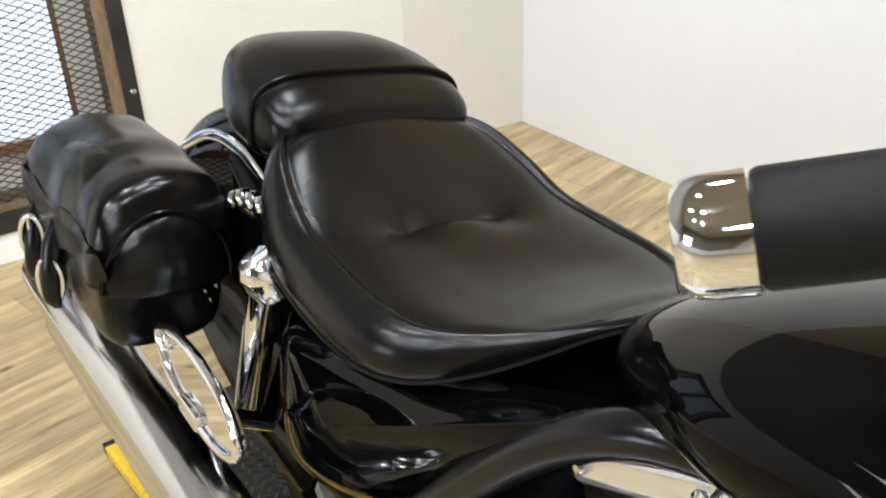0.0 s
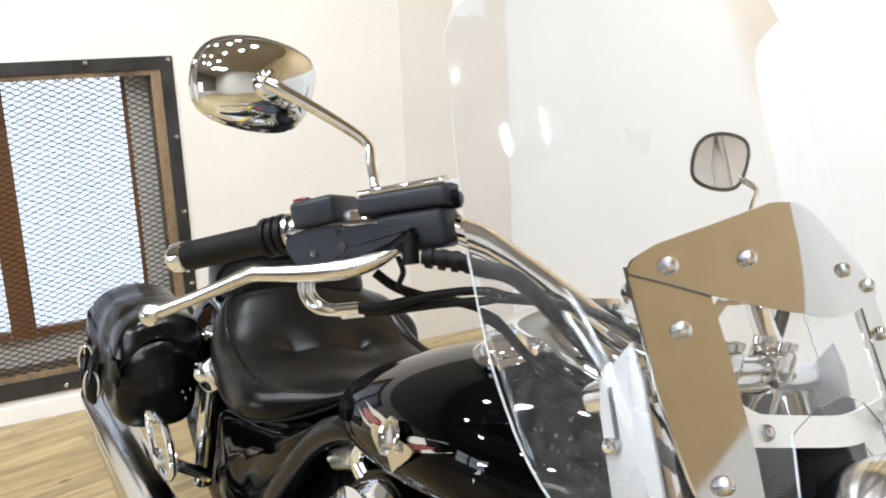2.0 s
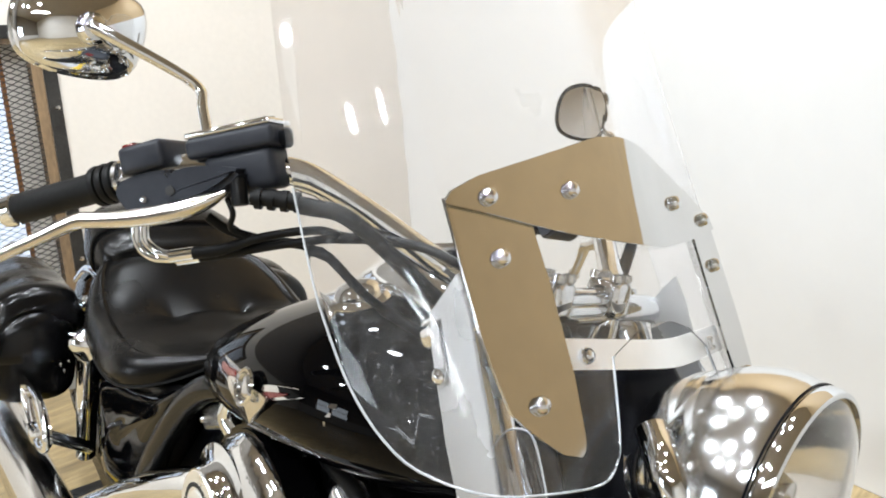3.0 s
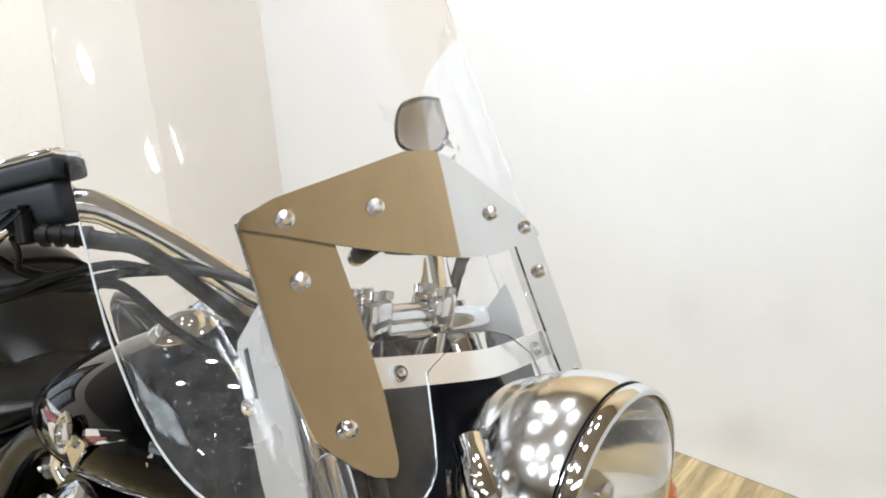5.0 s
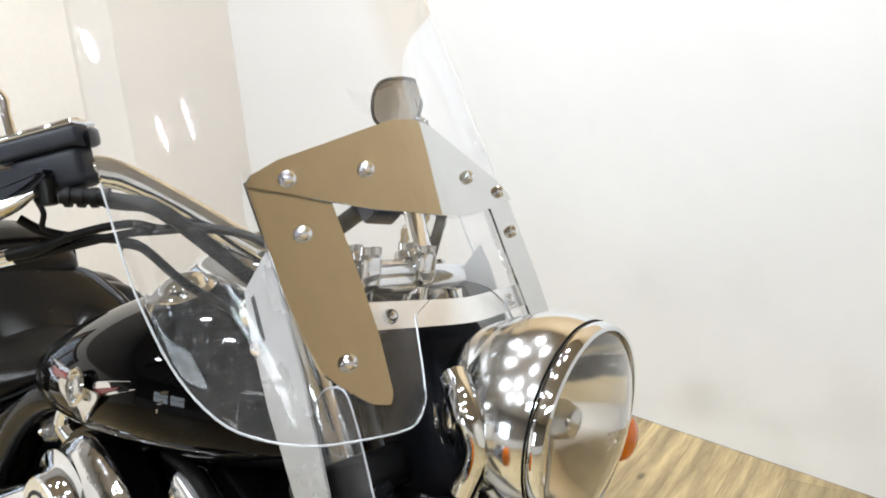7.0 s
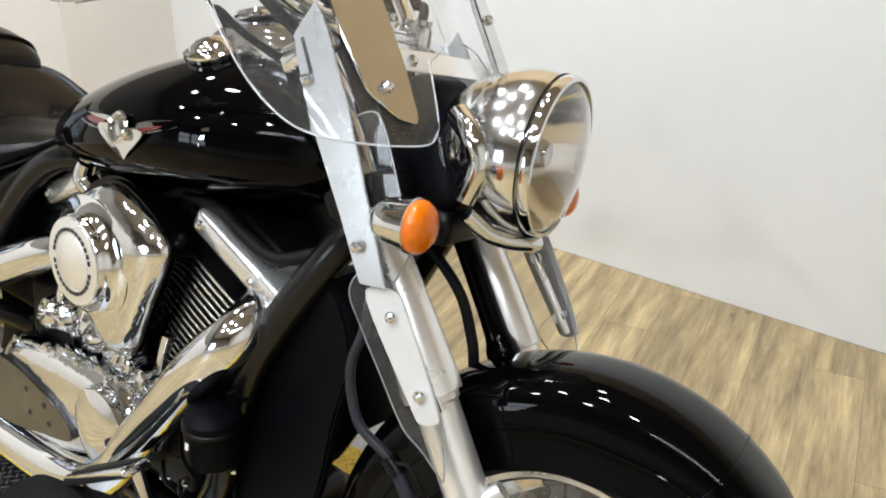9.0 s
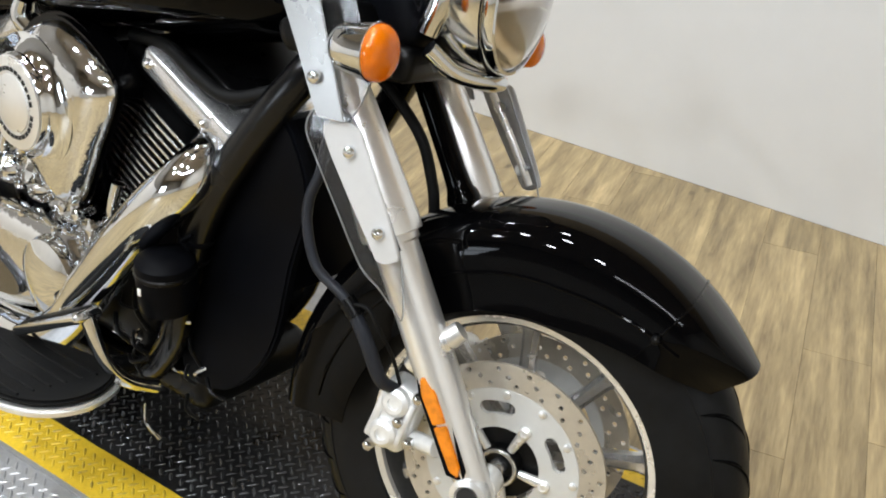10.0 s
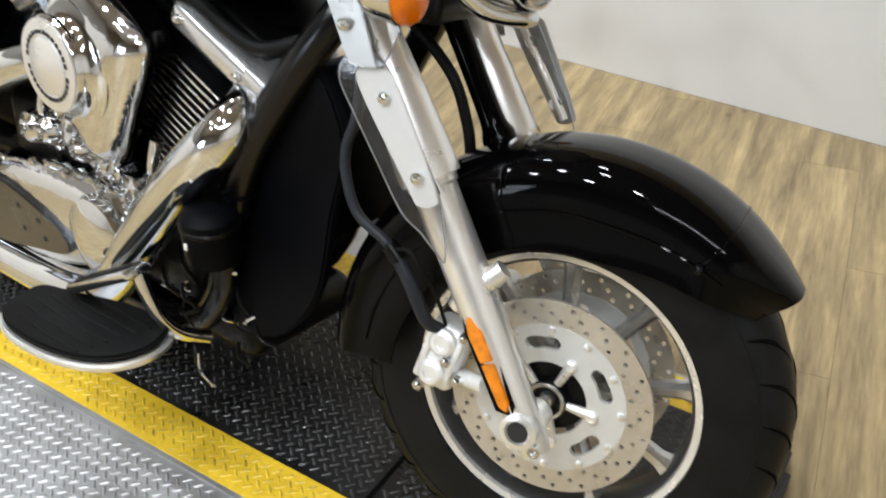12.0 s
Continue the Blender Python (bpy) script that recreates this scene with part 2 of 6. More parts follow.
# near-black that paints the shade of the tyre grooves and the deck gap
GAP_SHADE = make_mat("groove_gap_shade", (0.0015, 0.0015, 0.0015), 0.8, var=0.1, bump=0.0, spec=0.05)
SPOKE = make_mat("cast_spoke", (0.62, 0.61, 0.595), 0.24, 0.9, var=0.1, scale=18, bump=0.06, bump_scale=220)
CALIPER = make_mat("cast_caliper", (0.82, 0.82, 0.81), 0.42, 0.45, var=0.08, scale=24, bump=0.25, bump_scale=110)
EMBLEM = make_mat("bright_emblem", (0.74, 0.74, 0.73), 0.13, 1.0, var=0.03, bump=0.0)
CLAMP = make_mat("brushed_clamp", (0.54, 0.535, 0.525), 0.46, 0.2, var=0.03, bump=0.02, bump_scale=300)
BARREL = make_mat("cast_grey_barrel", (0.10, 0.10, 0.10), 0.35, 0.7, var=0.1, scale=18, bump=0.05, bump_scale=220)
PLATE = make_mat("mirror_polished_steel", (0.60, 0.60, 0.59), 0.06, 1.0, var=0.02, bump=0.0, rvar=0.02)
BARMETAL = make_mat("brushed_bar", (0.35, 0.35, 0.345), 0.30, 0.6, var=0.03, bump=0.0, rvar=0.05)
LEVER = make_mat("polished_aluminium", (0.70, 0.685, 0.66), 0.17, 1.0, var=0.04, bump=0.0)
AMBERREF = make_mat("amber_bowl", (0.75, 0.22, 0.01), 0.25, 0.6, var=0.05, bump=0.0)
FIN = make_mat("cylinder_fin", (0.88, 0.88, 0.88), 0.28, 1.0, var=0.08, bump=0.02)
COVER = make_mat("polished_cover", (0.72, 0.72, 0.725), 0.16, 0.8, var=0.05, bump=0.05, bump_scale=30)
DAY = glow_mat("daylight", (0.78, 0.87, 1.0), 1.45)


# ---- mesh helpers ----
def catmull(pts, n):
    p = [Vector(q) for q in pts]
    p = [p[0] * 2 - p[1]] + p + [p[-1] * 2 - p[-2]]
    out = []
    for i in range(1, len(p) - 2):
        for k in range(n):
            t = k / n
            a, b, c, d = p[i - 1], p[i], p[i + 1], p[i + 2]
            out.append(0.5 * ((2 * b) + (c - a) * t + (2 * a - 5 * b + 4 * c - d) * t * t + (3 * b - a - 3 * c + d) * t ** 3))
    out.append(p[-2])
    return out


def interp(vals, n):
    """Catmull interpolation of scalars, n steps a span."""
    return [v.x for v in catmull([(a, 0, 0) for a in vals], n)]


def loft(rings, cap=True, closed=True, loop=False):
    bm = bmesh.new()
    vs = [[bm.verts.new(q) for q in r] for r in rings]
    m = len(rings[0])
    pairs = list(zip(vs, vs[1:])) + ([(vs[-1], vs[0])] if loop else [])
    for a, b in pairs:
        for j in range(m if closed else m - 1):
            k = (j + 1) % m
            bm.faces.new((a[j], a[k], b[k], b[j]))
    if cap and closed and not loop:
        bm.faces.new(list(reversed(vs[0])))
        bm.faces.new(vs[-1])
    bmesh.ops.recalc_face_normals(bm, faces=bm.faces)
    return bm


def tube(pts, r, seg=12, n=6, cap=True, flat=1.0, up=(0, 0, 1)):
    """Round bar along a smoothed line; r one radius or one a point; flat squeezes it across up."""
    line = catmull(pts, n) if n > 1 else [Vector(q) for q in pts]
    rr = [r] * len(line) if isinstance(r, (int, float)) else (interp(r, n) if n > 1 else list(r))
    rings = []
    nrm = None
    for i, q in enumerate(line):
        t = (line[min(i + 1, len(line) - 1)] - line[max(i - 1, 0)]).normalized()
        if nrm is None:
            nrm = t.cross(Vector(up))
            if nrm.length < 1e-3:
                nrm = t.cross(Vector((1, 0, 0)))
        nrm = (nrm - t * nrm.dot(t)).normalized()
        b = t.cross(nrm)
        rings.append([q + nrm * (math.cos(a) * rr[i]) + b * (math.sin(a) * rr[i] * flat) for a in (2 * math.pi * k / seg for k in range(seg))])
    return loft(rings, cap)


def basis(axis):
    z = Vector(axis).normalized()
    x = z.orthogonal().normalized()
    if abs(z.z) < 0.99:
        x = Vector((0, 0, 1)).cross(z).normalized()
    y = z.cross(x)
    return x, y, z


def lathe(profile, origin=(0, 0, 0), axis=(0, 1, 0), seg=32, cap=True, loop=False):
    """Turns (radius, height) pairs about the axis through origin."""
    x, y, z = basis(axis)
    o = Vector(origin)
    rings = [[o + z * h + (x * math.cos(a) + y * math.sin(a)) * max(r, 1e-4) for a in (2 * math.pi * k / seg for k in range(seg))] for r, h in profile]
    return loft(rings, cap, True, loop)


def rbox(c, s, bevel=0.004, seg=2, m=None):
    bm = bmesh.new()
    bmesh.ops.create_cube(bm, size=1.0)
    bmesh.ops.scale(bm, vec=s, verts=bm.verts)
    if bevel:
        bmesh.ops.bevel(bm, geom=list(bm.edges), offset=bevel, segments=seg, profile=0.5, affect="EDGES")
    if m is not None:
        bm.transform(m)
    bmesh.ops.translate(bm, vec=c, verts=bm.verts)
    return bm


def slab(outline, place, thick, bevel=0.0):
    """Plate from a 2D outline; place(u, v, w) maps into space, w runs through the thickness."""
    bm = bmesh.new()
    a = [bm.verts.new(place(u, v, 0.0)) for u, v in outline]
    b = [bm.verts.new(place(u, v, thick)) for u, v in outline]
    n = len(a)
    bm.faces.new(list(reversed(a)))
    bm.faces.new(b)
    for i in range(n):
        bm.faces.new((a[i], a[(i + 1) % n], b[(i + 1) % n], b[i]))
    bmesh.ops.recalc_face_normals(bm, faces=bm.faces)
    if bevel:
        bmesh.ops.bevel(bm, geom=[e for e in bm.edges if e.calc_face_angle(0) > 0.6], offset=bevel, segments=2, affect="EDGES")
    return bm


def join(*bms):
    out = bms[0]
    for b in bms[1:]:
        me = bpy.data.meshes.new("tmp")
        b.to_mesh(me)
        out.from_mesh(me)
        bpy.data.meshes.remove(me)
        b.free()
    return out


def oval(cx, cy, cz, hw, up, down, ex=2.4, seg=28):
    """Superellipse ring across x: half width hw, up above and down below cz."""
    pts = []
    for k in range(seg):
        a = 2 * math.pi * k / seg
        c, s = math.cos(a), math.sin(a)
        y = math.copysign(abs(c) ** (2 / ex), c) * hw
        z = math.copysign(abs(s) ** (2 / ex), s) * (up if s > 0 else down)
        pts.append((cx, cy + y, cz + z))
    return pts


def rounded(w, h, r, n=5):
    """Outline of a rounded rectangle about the origin."""
    out = []
    for cx, cy, a0 in ((w / 2 - r, h / 2 - r, 0), (-w / 2 + r, h / 2 - r, 90), (-w / 2 + r, -h / 2 + r, 180), (w / 2 - r, -h / 2 + r, 270)):
        for k in range(n + 1):
            a = radians(a0 + 90 * k / n)
            out.append((cx + r * math.cos(a), cy + r * math.sin(a)))
    return out


def smooth2d(pts, n=6, closed=True):
    p = [Vector((a, b, 0)) for a, b in pts]
    if closed:
        m = len(p)
        out = []
        for i in range(m):
            a, b, c, d = p[i - 1], p[i], p[(i + 1) % m], p[(i + 2) % m]
            for k in range(n):
                t = k / n
                q = 0.5 * ((2 * b) + (c - a) * t + (2 * a - 5 * b + 4 * c - d) * t * t + (3 * b - a - 3 * c + d) * t ** 3)
                out.append((q.x, q.y))
        return out
    return [(q.x, q.y) for q in catmull(p, n)]


def part(name, bm, material, parent, label="", smooth=True, pre=None):
    me = bpy.data.meshes.new(name)
    if pre is not None:
        bm.transform(pre)
    bm.to_mesh(me)
    bm.free()
    for f in me.polygons:
        f.use_smooth = smooth
    if smooth:
        me.set_sharp_from_angle(angle=radians(38))
    me.materials.append(material)
    ob = new(name, me)
    if parent is not None:
        ob.parent = parent
    if label:
        tagged(ob, label)
    return ob


def thing(name, m, label, category, group="", kind=""):
    ob = new(name)
    ob.matrix_world = m
    ob.empty_display_size = 0.1
    return tagged(ob, label, category, group, kind)


# ---- the room ----
FLOOR_Z = -0.03
ROOM = pose(-3.281, 2.068, 0, 0, 0, -6.22)      # the far corner; local x runs along the white wall, the room lies at y < 0
RX0, RX1, RY0, RY1, RH = 0.0, 7.5, -8.0, 0.0, CEIL_H


def setting(name, bm, material, label, category, smooth=False):
    ob = part(name, bm, material, None, smooth=smooth)
    ob.matrix_world = ROOM
    return tagged(ob, label, category, kind="structure")


def box(x0, x1, y0, y1, z0, z1, bevel=0.0):
    return rbox(((x0 + x1) / 2, (y0 + y1) / 2, (z0 + z1) / 2), (abs(x1 - x0), abs(y1 - y0), abs(z1 - z0)), bevel, 1)


# wall with the window opening
WY1, WZ0, WZ1 = -1.632, 0.14, 1.331
WY0 = -2.86
UP = 1.605
w = join(box(-0.14, 0, WY1, 0.14, FLOOR_Z, UP), box(-0.14, 0, RY0, WY0, FLOOR_Z, UP), box(-0.14, 0, WY0, WY1, FLOOR_Z, WZ0), box(-0.14, 0, WY0, WY1, WZ1, UP))
setting("wall_west", w, WALL, "warm white painted wall with a screened window", "wall")
# upper west wall is out of view; its dark brown keeps seat reflections low
setting("wall_west_upper", box(-0.14, -0.001, RY0, 0.14, UP, RH), WALL_DIM, "unseen upper wall, brown to darken the seat's reflections", "wall")
setting("wall_north", box(0, RX1 + 0.14, 0, 0.14, FLOOR_Z, UP), WALL_N, "smooth bright white painted wall", "wall")
setting("wall_north_upper", box(0, RX1 + 0.14, 0.001, 0.14, UP, RH), WALL_TAN, "tan painted upper wall", "wall")
setting("wall_east", box(RX1, RX1 + 0.14, RY0, 0, FLOOR_Z, RH), WALL_E, "plain cream painted wall", "wall")
# unseen south wall behind the camera, dim for dark reflections, with an added daylight window
SX0, SX1, SZ0, SZ1 = 1.0, 2.5, 0.9, 2.3
s_w = join(box(-0.14, SX0, RY0 - 0.14, RY0, SZ0, RH), box(SX1, RX1 + 0.14, RY0 - 0.14, RY0, SZ0, RH), box(SX0, SX1, RY0 - 0.14, RY0, SZ1, RH))
setting("wall_south", s_w, WALL_DIM, "unseen brown wall with an added window", "wall")
# unseen lower part made white, a reflector added for the chrome
setting("south_reflector_wall", box(-0.14, RX1 + 0.14, RY0 - 0.14, RY0 + 0.002, FLOOR_Z, SZ0), WALL_N, "unseen lower wall, white to brighten the chrome's reflections", "wall")
setting("ceiling", box(-0.14, RX1 + 0.14, RY0 - 0.14, 0.14, RH, RH + 0.1), CEIL, "tan painted ceiling", "ceiling")
setting("baseboard", box(0.0, 0.010, -4.2, -1.15, FLOOR_Z + 0.001, FLOOR_Z + 0.07), TRIM, "low white baseboard under the window", "baseboard")

# thin added sheet: the darker band beside the corner, put into its colour
setting("corner_strip", box(0.0005, 0.004, -0.572, -0.0005, FLOOR_Z + 0.001, UP - 0.001), WALL_STRIP, "tall darker beige strip added beside the corner", "wall panel")

# window: steel flange, wooden jamb, stained sashes, expanded metal screen
win = new("window_1")
win.matrix_world = ROOM
tagged(win, "window behind black expanded metal screen in a bolted steel frame", "window", kind="structure")
FO = 0.050
y0, y1, z0, z1 = WY0 - FO, WY1 + FO, WZ0 - 0.072, WZ1 + 0.049
fr = join(box(0.001, 0.007, WY1 - 0.0, y1, z0, z1), box(0.001, 0.007, y0, WY0, z0, z1), box(0.001, 0.007, WY0, WY1, z0, WZ0), box(0.001, 0.007, WY0, WY1, WZ1, z1))
part("window_frame", fr, BLACKSTEEL, win, "flat black steel flange", smooth=False)
for nm, b in (("jamb", box(-0.138, 0.0005, WY1 - 0.040, WY1 - 0.001, WZ0, WZ1)), ("jamb", box(-0.138, 0.0005, WY0 + 0.001, WY0 + 0.022, WZ0, WZ1)),
              ("head", box(-0.138, 0.0005, WY0 + 0.023, WY1 - 0.041, WZ1 - 0.022, WZ1 - 0.001)), ("sill", box(-0.138, 0.0005, WY0 + 0.023, WY1 - 0.041, WZ0 + 0.001, WZ0 + 0.022))):
    part(nm, b, RAWWOOD, win, "rough sawn weathered wood", smooth=False)
gx0, gx1 = -0.125, -0.085
for nm, b in (("sash_stile", box(gx0, gx0 + 0.014, -1.776, -1.757, 0.32, WZ1 - 0.023)), ("mullion", box(gx0, gx1 + 0.01, -2.31, -2.215, 0.285, WZ1 - 0.023)),
              ("sash_stile", box(gx0, gx1, -2.80, -2.765, 0.32, WZ1 - 0.023)), ("sash_rail", box(gx0, gx1, WY0 + 0.023, -2.311, 0.285, 0.319)),
              ("sash_rail", box(gx0, gx1, -2.214, WY1 - 0.041, 0.285, 0.319)), ("apron", box(-0.128, -0.118, WY0 + 0.023, WY1 - 0.041, WZ0 + 0.023, 0.284))):
    part(nm, b, STAINWOOD if nm != "apron" else TRIM, win, "stained brown wood" if nm != "apron" else "white boarding", smooth=False)
part("side_panel", box(-0.110, -0.10, -1.7568, WY1 - 0.041, 0.32, WZ1 - 0.023), TRIM, win, "white boarding", smooth=False)
for a, b in ((-2.764, -2.311), (-2.214, -1.7765)):
    pane = part("pane", box(-0.110, -0.105, a, b, 0.32, WZ1 - 0.023), CLEAR, win, smooth=False)
    pane.visible_shadow = False
bolt = lathe([(0.010, 0.007), (0.010, 0.010), (0.007, 0.0135), (0.002, 0.0145)], (0, 0, 0), (1, 0, 0), 10)
bolt_me = None
for by, bz in [(WY1 + 0.032, WZ1 + 0.034 - 0.31 * k) for k in range(5)] + [(WY1 + 0.032 - 0.31 * k, WZ1 + 0.034) for k in range(1, 5)] + [(WY1 - 0.2 - 0.31 * k, WZ0 - 0.05) for k in range(4)]:
    if bolt_me is None:
        o = part("bolt", bolt, CHROME_SOFT, win)
        bolt_me = o.data
    else:
        o = new("bolt", bolt_me)
        o.parent = win
    o.location = (0, by, bz)
verts, faces = [], []
HD, PD = 0.0225, 0.049
rows = int((WZ1 - WZ0 - 0.03) / (HD / 2))
cols = int((WY1 - WY0 - 0.02) / (PD / 2))
for i in range(rows):
    base = len(verts)
    for j in range(cols + 1):
        yy = WY0 + 0.01 + j * PD / 2
        zz = WZ0 + 0.02 + i * HD / 2 + (HD / 4) * (1 if (i + j) % 2 else -1)
        for dx, dz in ((-0.0165, -0.0019), (-0.0125, -0.0013), (-0.0125, 0.0025), (-0.0165, 0.0019)):
            verts.append((dx, yy, zz + dz))
    for j in range(cols):
        a, b = base + 4 * j, base + 4 * j + 4
        for k in range(4):
            faces.append((a + k, a + (k + 1) % 4, b + (k + 1) % 4, b + k))
me = bpy.data.meshes.new("metal_screen")
me.from_pydata(verts, [], faces)
me.materials.append(BLACKSTEEL)
scr = new("metal_screen", me)
scr.parent = win
tagged(scr, "black expanded metal mesh", kind="stuff")

# unseen window, added to hold the fill light
win2 = new("window_unseen")
win2.matrix_world = ROOM
tagged(win2, "added unseen window with dark wooden glazing bars", "window", kind="structure")
for b in (box(SX0, SX0 + 0.06, RY0 - 0.1, RY0 - 0.02, SZ0, SZ1), box(SX1 - 0.06, SX1, RY0 - 0.1, RY0 - 0.02, SZ0, SZ1), box(1.70, 1.80, RY0 - 0.1, RY0 - 0.02, SZ0, SZ1),
          box(SX0 + 0.061, 1.699, RY0 - 0.1, RY0 - 0.02, 1.62, 1.68), box(1.801, SX1 - 0.061, RY0 - 0.1, RY0 - 0.02, 1.62, 1.68)):
    part("glazing_bar", b, STAINWOOD, win2, smooth=False)
# plain daylight beyond the windows
setting("backdrop", join(box(-1.6, -1.58, -5.2, 1.0, -0.4, 3.2), box(-1.5, 5.0, RY0 - 1.6, RY0 - 1.58, -0.2, 3.2)), DAY, "pale blue-white daylight outside", "backdrop")

# floor planks, laid a little askew of the walls
DARKGAP = make_mat("floor_joint", (0.17, 0.12, 0.065), 0.8, var=0.2)
setting("floor", box(RX0 - 0.14, RX1 + 0.14, RY0 - 0.14, 0.14, FLOOR_Z - 0.12, FLOOR_Z - 0.0015), DARKGAP, "pale oak plank floor with brown grain", "floor")
floor_ob = bpy.data.objects["floor"]


def clip_poly(poly, rect):
    """Keeps the part of a polygon inside x0, x1, y0, y1."""
    for axis, val, sign in ((0, rect[0], 1), (0, rect[1], -1), (1, rect[2], 1), (1, rect[3], -1)):
        out = []
        for a, b in zip(poly, poly[1:] + poly[:1]):
            da, db = sign * (a[axis] - val), sign * (b[axis] - val)
            if da >= 0:
                out.append(a)
            if da * db < 0:
                t = da / (da - db)
                out.append((a[0] + (b[0] - a[0]) * t, a[1] + (b[1] - a[1]) * t))
        poly = out
        if len(poly) < 3:
            return []
    return poly


PT = radians(14.5)
pu, pv = Vector((math.cos(PT), math.sin(PT))), Vector((-math.sin(PT), math.cos(PT)))
PW = 0.152
rng = random.Random(4)


def planks():
    for i in range(-16, 62):
        v = -9.5 - rng.random() * 1.2
        while v < 3.0:
            ln = rng.choice((0.9, 1.2, 1.22, 1.22))
            a, b, c, e = i * PW + 0.0005, (i + 1) * PW - 0.0005, v + 0.0005, v + ln - 0.0005
            v += ln
            quad = [tuple(pu * p + pv * q) for p, q in ((a, c), (b, c), (b, e), (a, e))]
            poly = clip_poly(quad, (RX0 + 0.002, RX1 - 0.002, RY0 + 0.002, -0.002))
            if len(poly) < 3:
                continue
            yield poly, (a + b) / 2, (c + e) / 2


def plank_mesh(polys):
    vs, fs = [], []
    for poly, cu, cv in polys:
        k = len(vs)
        n_ = len(poly)
        cx, cy = sum(p[0] for p in poly) / n_, sum(p[1] for p in poly) / n_
        ins = [(cx + (p[0] - cx) * 0.9978, cy + (p[1] - cy) * 0.9978) for p in poly]
        vs += [(p[0], p[1], FLOOR_Z - 0.0014) for p in poly] + [(p[0], p[1], FLOOR_Z - 0.0003) for p in poly] + [(p[0], p[1], FLOOR_Z) for p in ins]
        for q in range(n_):
            r = (q + 1) % n_
            fs += [(k + q, k + r, k + n_ + r, k + n_ + q), (k + n_ + q, k + n_ + r, k + 2 * n_ + r, k + 2 * n_ + q)]
        fs.append(tuple(range(k + 2 * n_, k + 3 * n_)))
    m = bpy.data.meshes.new("plank")
    m.from_pydata(vs, [], fs)
    m.materials.append(OAK)
    return m


near, rest = [], []
for item in planks():
    (near if item[0][0][0] < 4.6 and item[0][0][1] > -3.4 else rest).append(item)
for item in near[:300]:
    o = new("plank", plank_mesh([item]))
    o.parent = floor_ob
o = new("plank", plank_mesh(rest + near[300:]))
o.parent = floor_ob
tagged(o, kind="stuff")


# ---- display turntable and its ramp deck ----
stand = thing("turntable", Matrix(), "low aluminium turntable with black and yellow tread plate deck", "turntable")
TC, TR = (-0.92, 0.10), 0.655
disc_bm = lathe([(TR - 0.02, -0.029), (TR, -0.027), (TR, -0.010), (TR - 0.003, -0.007), (0.02, -0.007)], (TC[0], TC[1], 0), (0, 0, 1), 96)
part("turntable_disc", disc_bm, ALUPLATE, stand, "round aluminium tread plate")
for a, b in ((-1.62, -0.296), (-0.286, 0.300)):
    part("deck", box(a, b, -0.151, 0.350, -0.020, 0.0), BLACKPLATE, stand, "black painted tread plate", smooth=False)
    for p, q, e in ((-0.244, -0.1512, b), (0.3502, 0.435, min(b, 0.18))):
        part("edge_stripe", box(a, e, p, q, -0.020, 0.0002), YELLOW, stand, "yellow painted border", smooth=False)
    for p, q in ((-0.252, -0.2442), (0.4352, 0.443)):
        part("side_rail", box(a, b if p < 0 else min(b, 0.18), p, q, -0.029, -0.001), ALUPLATE, stand, "bare aluminium edge", smooth=False)
# near-black strip fills the deck gap, its shade put into the colour
part("joint_gap_shade", box(-0.2958, -0.2862, -0.256, 0.443, -0.029, -0.003), GAP_SHADE, stand, "near-black strip as shade of the deck gap", smooth=False)
part("rear_deck", box(-2.37, -1.622, -0.049, 0.25, -0.024, -0.002), BLACKPLATE, stand, "black painted tread plate", smooth=False)
for p, q in ((-0.13, -0.0492), (0.2502, 0.335)):
    part("edge_stripe", box(-2.37, -1.622, p, q, -0.024, -0.0018), YELLOW, stand, "yellow painted border", smooth=False)
for x0, x1 in ((-2.39, -2.3702), (0.3002, 0.312)):
    part("end_rail", box(x0, x1, -0.13 if x0 < 0 else -0.244, 0.30, -0.029, -0.003), BLACKPLATE, stand, smooth=False)


def treads(name, test, zc, material, x0, x1, y0, y1, pitch=0.0182):
    """Raised bars, each pointing at the flank of the next, on a grid turned half a right angle to the plate."""
    vs, fs = [], []
    turn = radians(45) + 0.05
    ct, st = math.cos(turn), math.sin(turn)
    n_ = int((x1 - x0 + y1 - y0) / pitch) + 2
    for i in range(-n_, n_):
        for j in range(-n_, n_):
            p, q = i * pitch, j * pitch
            x, y = x0 + p * ct - q * st, y0 + p * st + q * ct
            if not (x0 + 0.008 < x < x1 - 0.008 and y0 + 0.008 < y < y1 - 0.008 and test(x, y)):
                continue
            ca, sa = (ct, st) if (i + j) % 2 else (-st, ct)
            k = len(vs)
            for u, v, h in ((-0.0112, 0, 0), (-0.006, -0.0029, 0), (0.006, -0.0029, 0), (0.0112, 0, 0), (0.006, 0.0029, 0), (-0.006, 0.0029, 0), (-0.006, 0, 0.0017), (0.006, 0, 0.0017)):
                vs.append((x + u * ca - v * sa, y + u * sa + v * ca, zc + h))
            fs += [(k, k + 1, k + 6), (k + 1, k + 2, k + 7, k + 6), (k + 2, k + 3, k + 7), (k + 3, k + 4, k + 7), (k + 4, k + 5, k + 6, k + 7), (k + 5, k, k + 6)]
    m = bpy.data.meshes.new(name)
    m.from_pydata(vs, [], fs)
    m.materials.append(material)
    o = new(name, m)
    o.parent = stand
    tagged(o, kind="stuff")


gap_ok = lambda x: not -0.308 < x < -0.272
treads("deck_treads", lambda x, y: -0.140 < y < 0.338 and gap_ok(x), 0.0, BLACKTREAD, -1.61, 0.29, -0.151, 0.350)
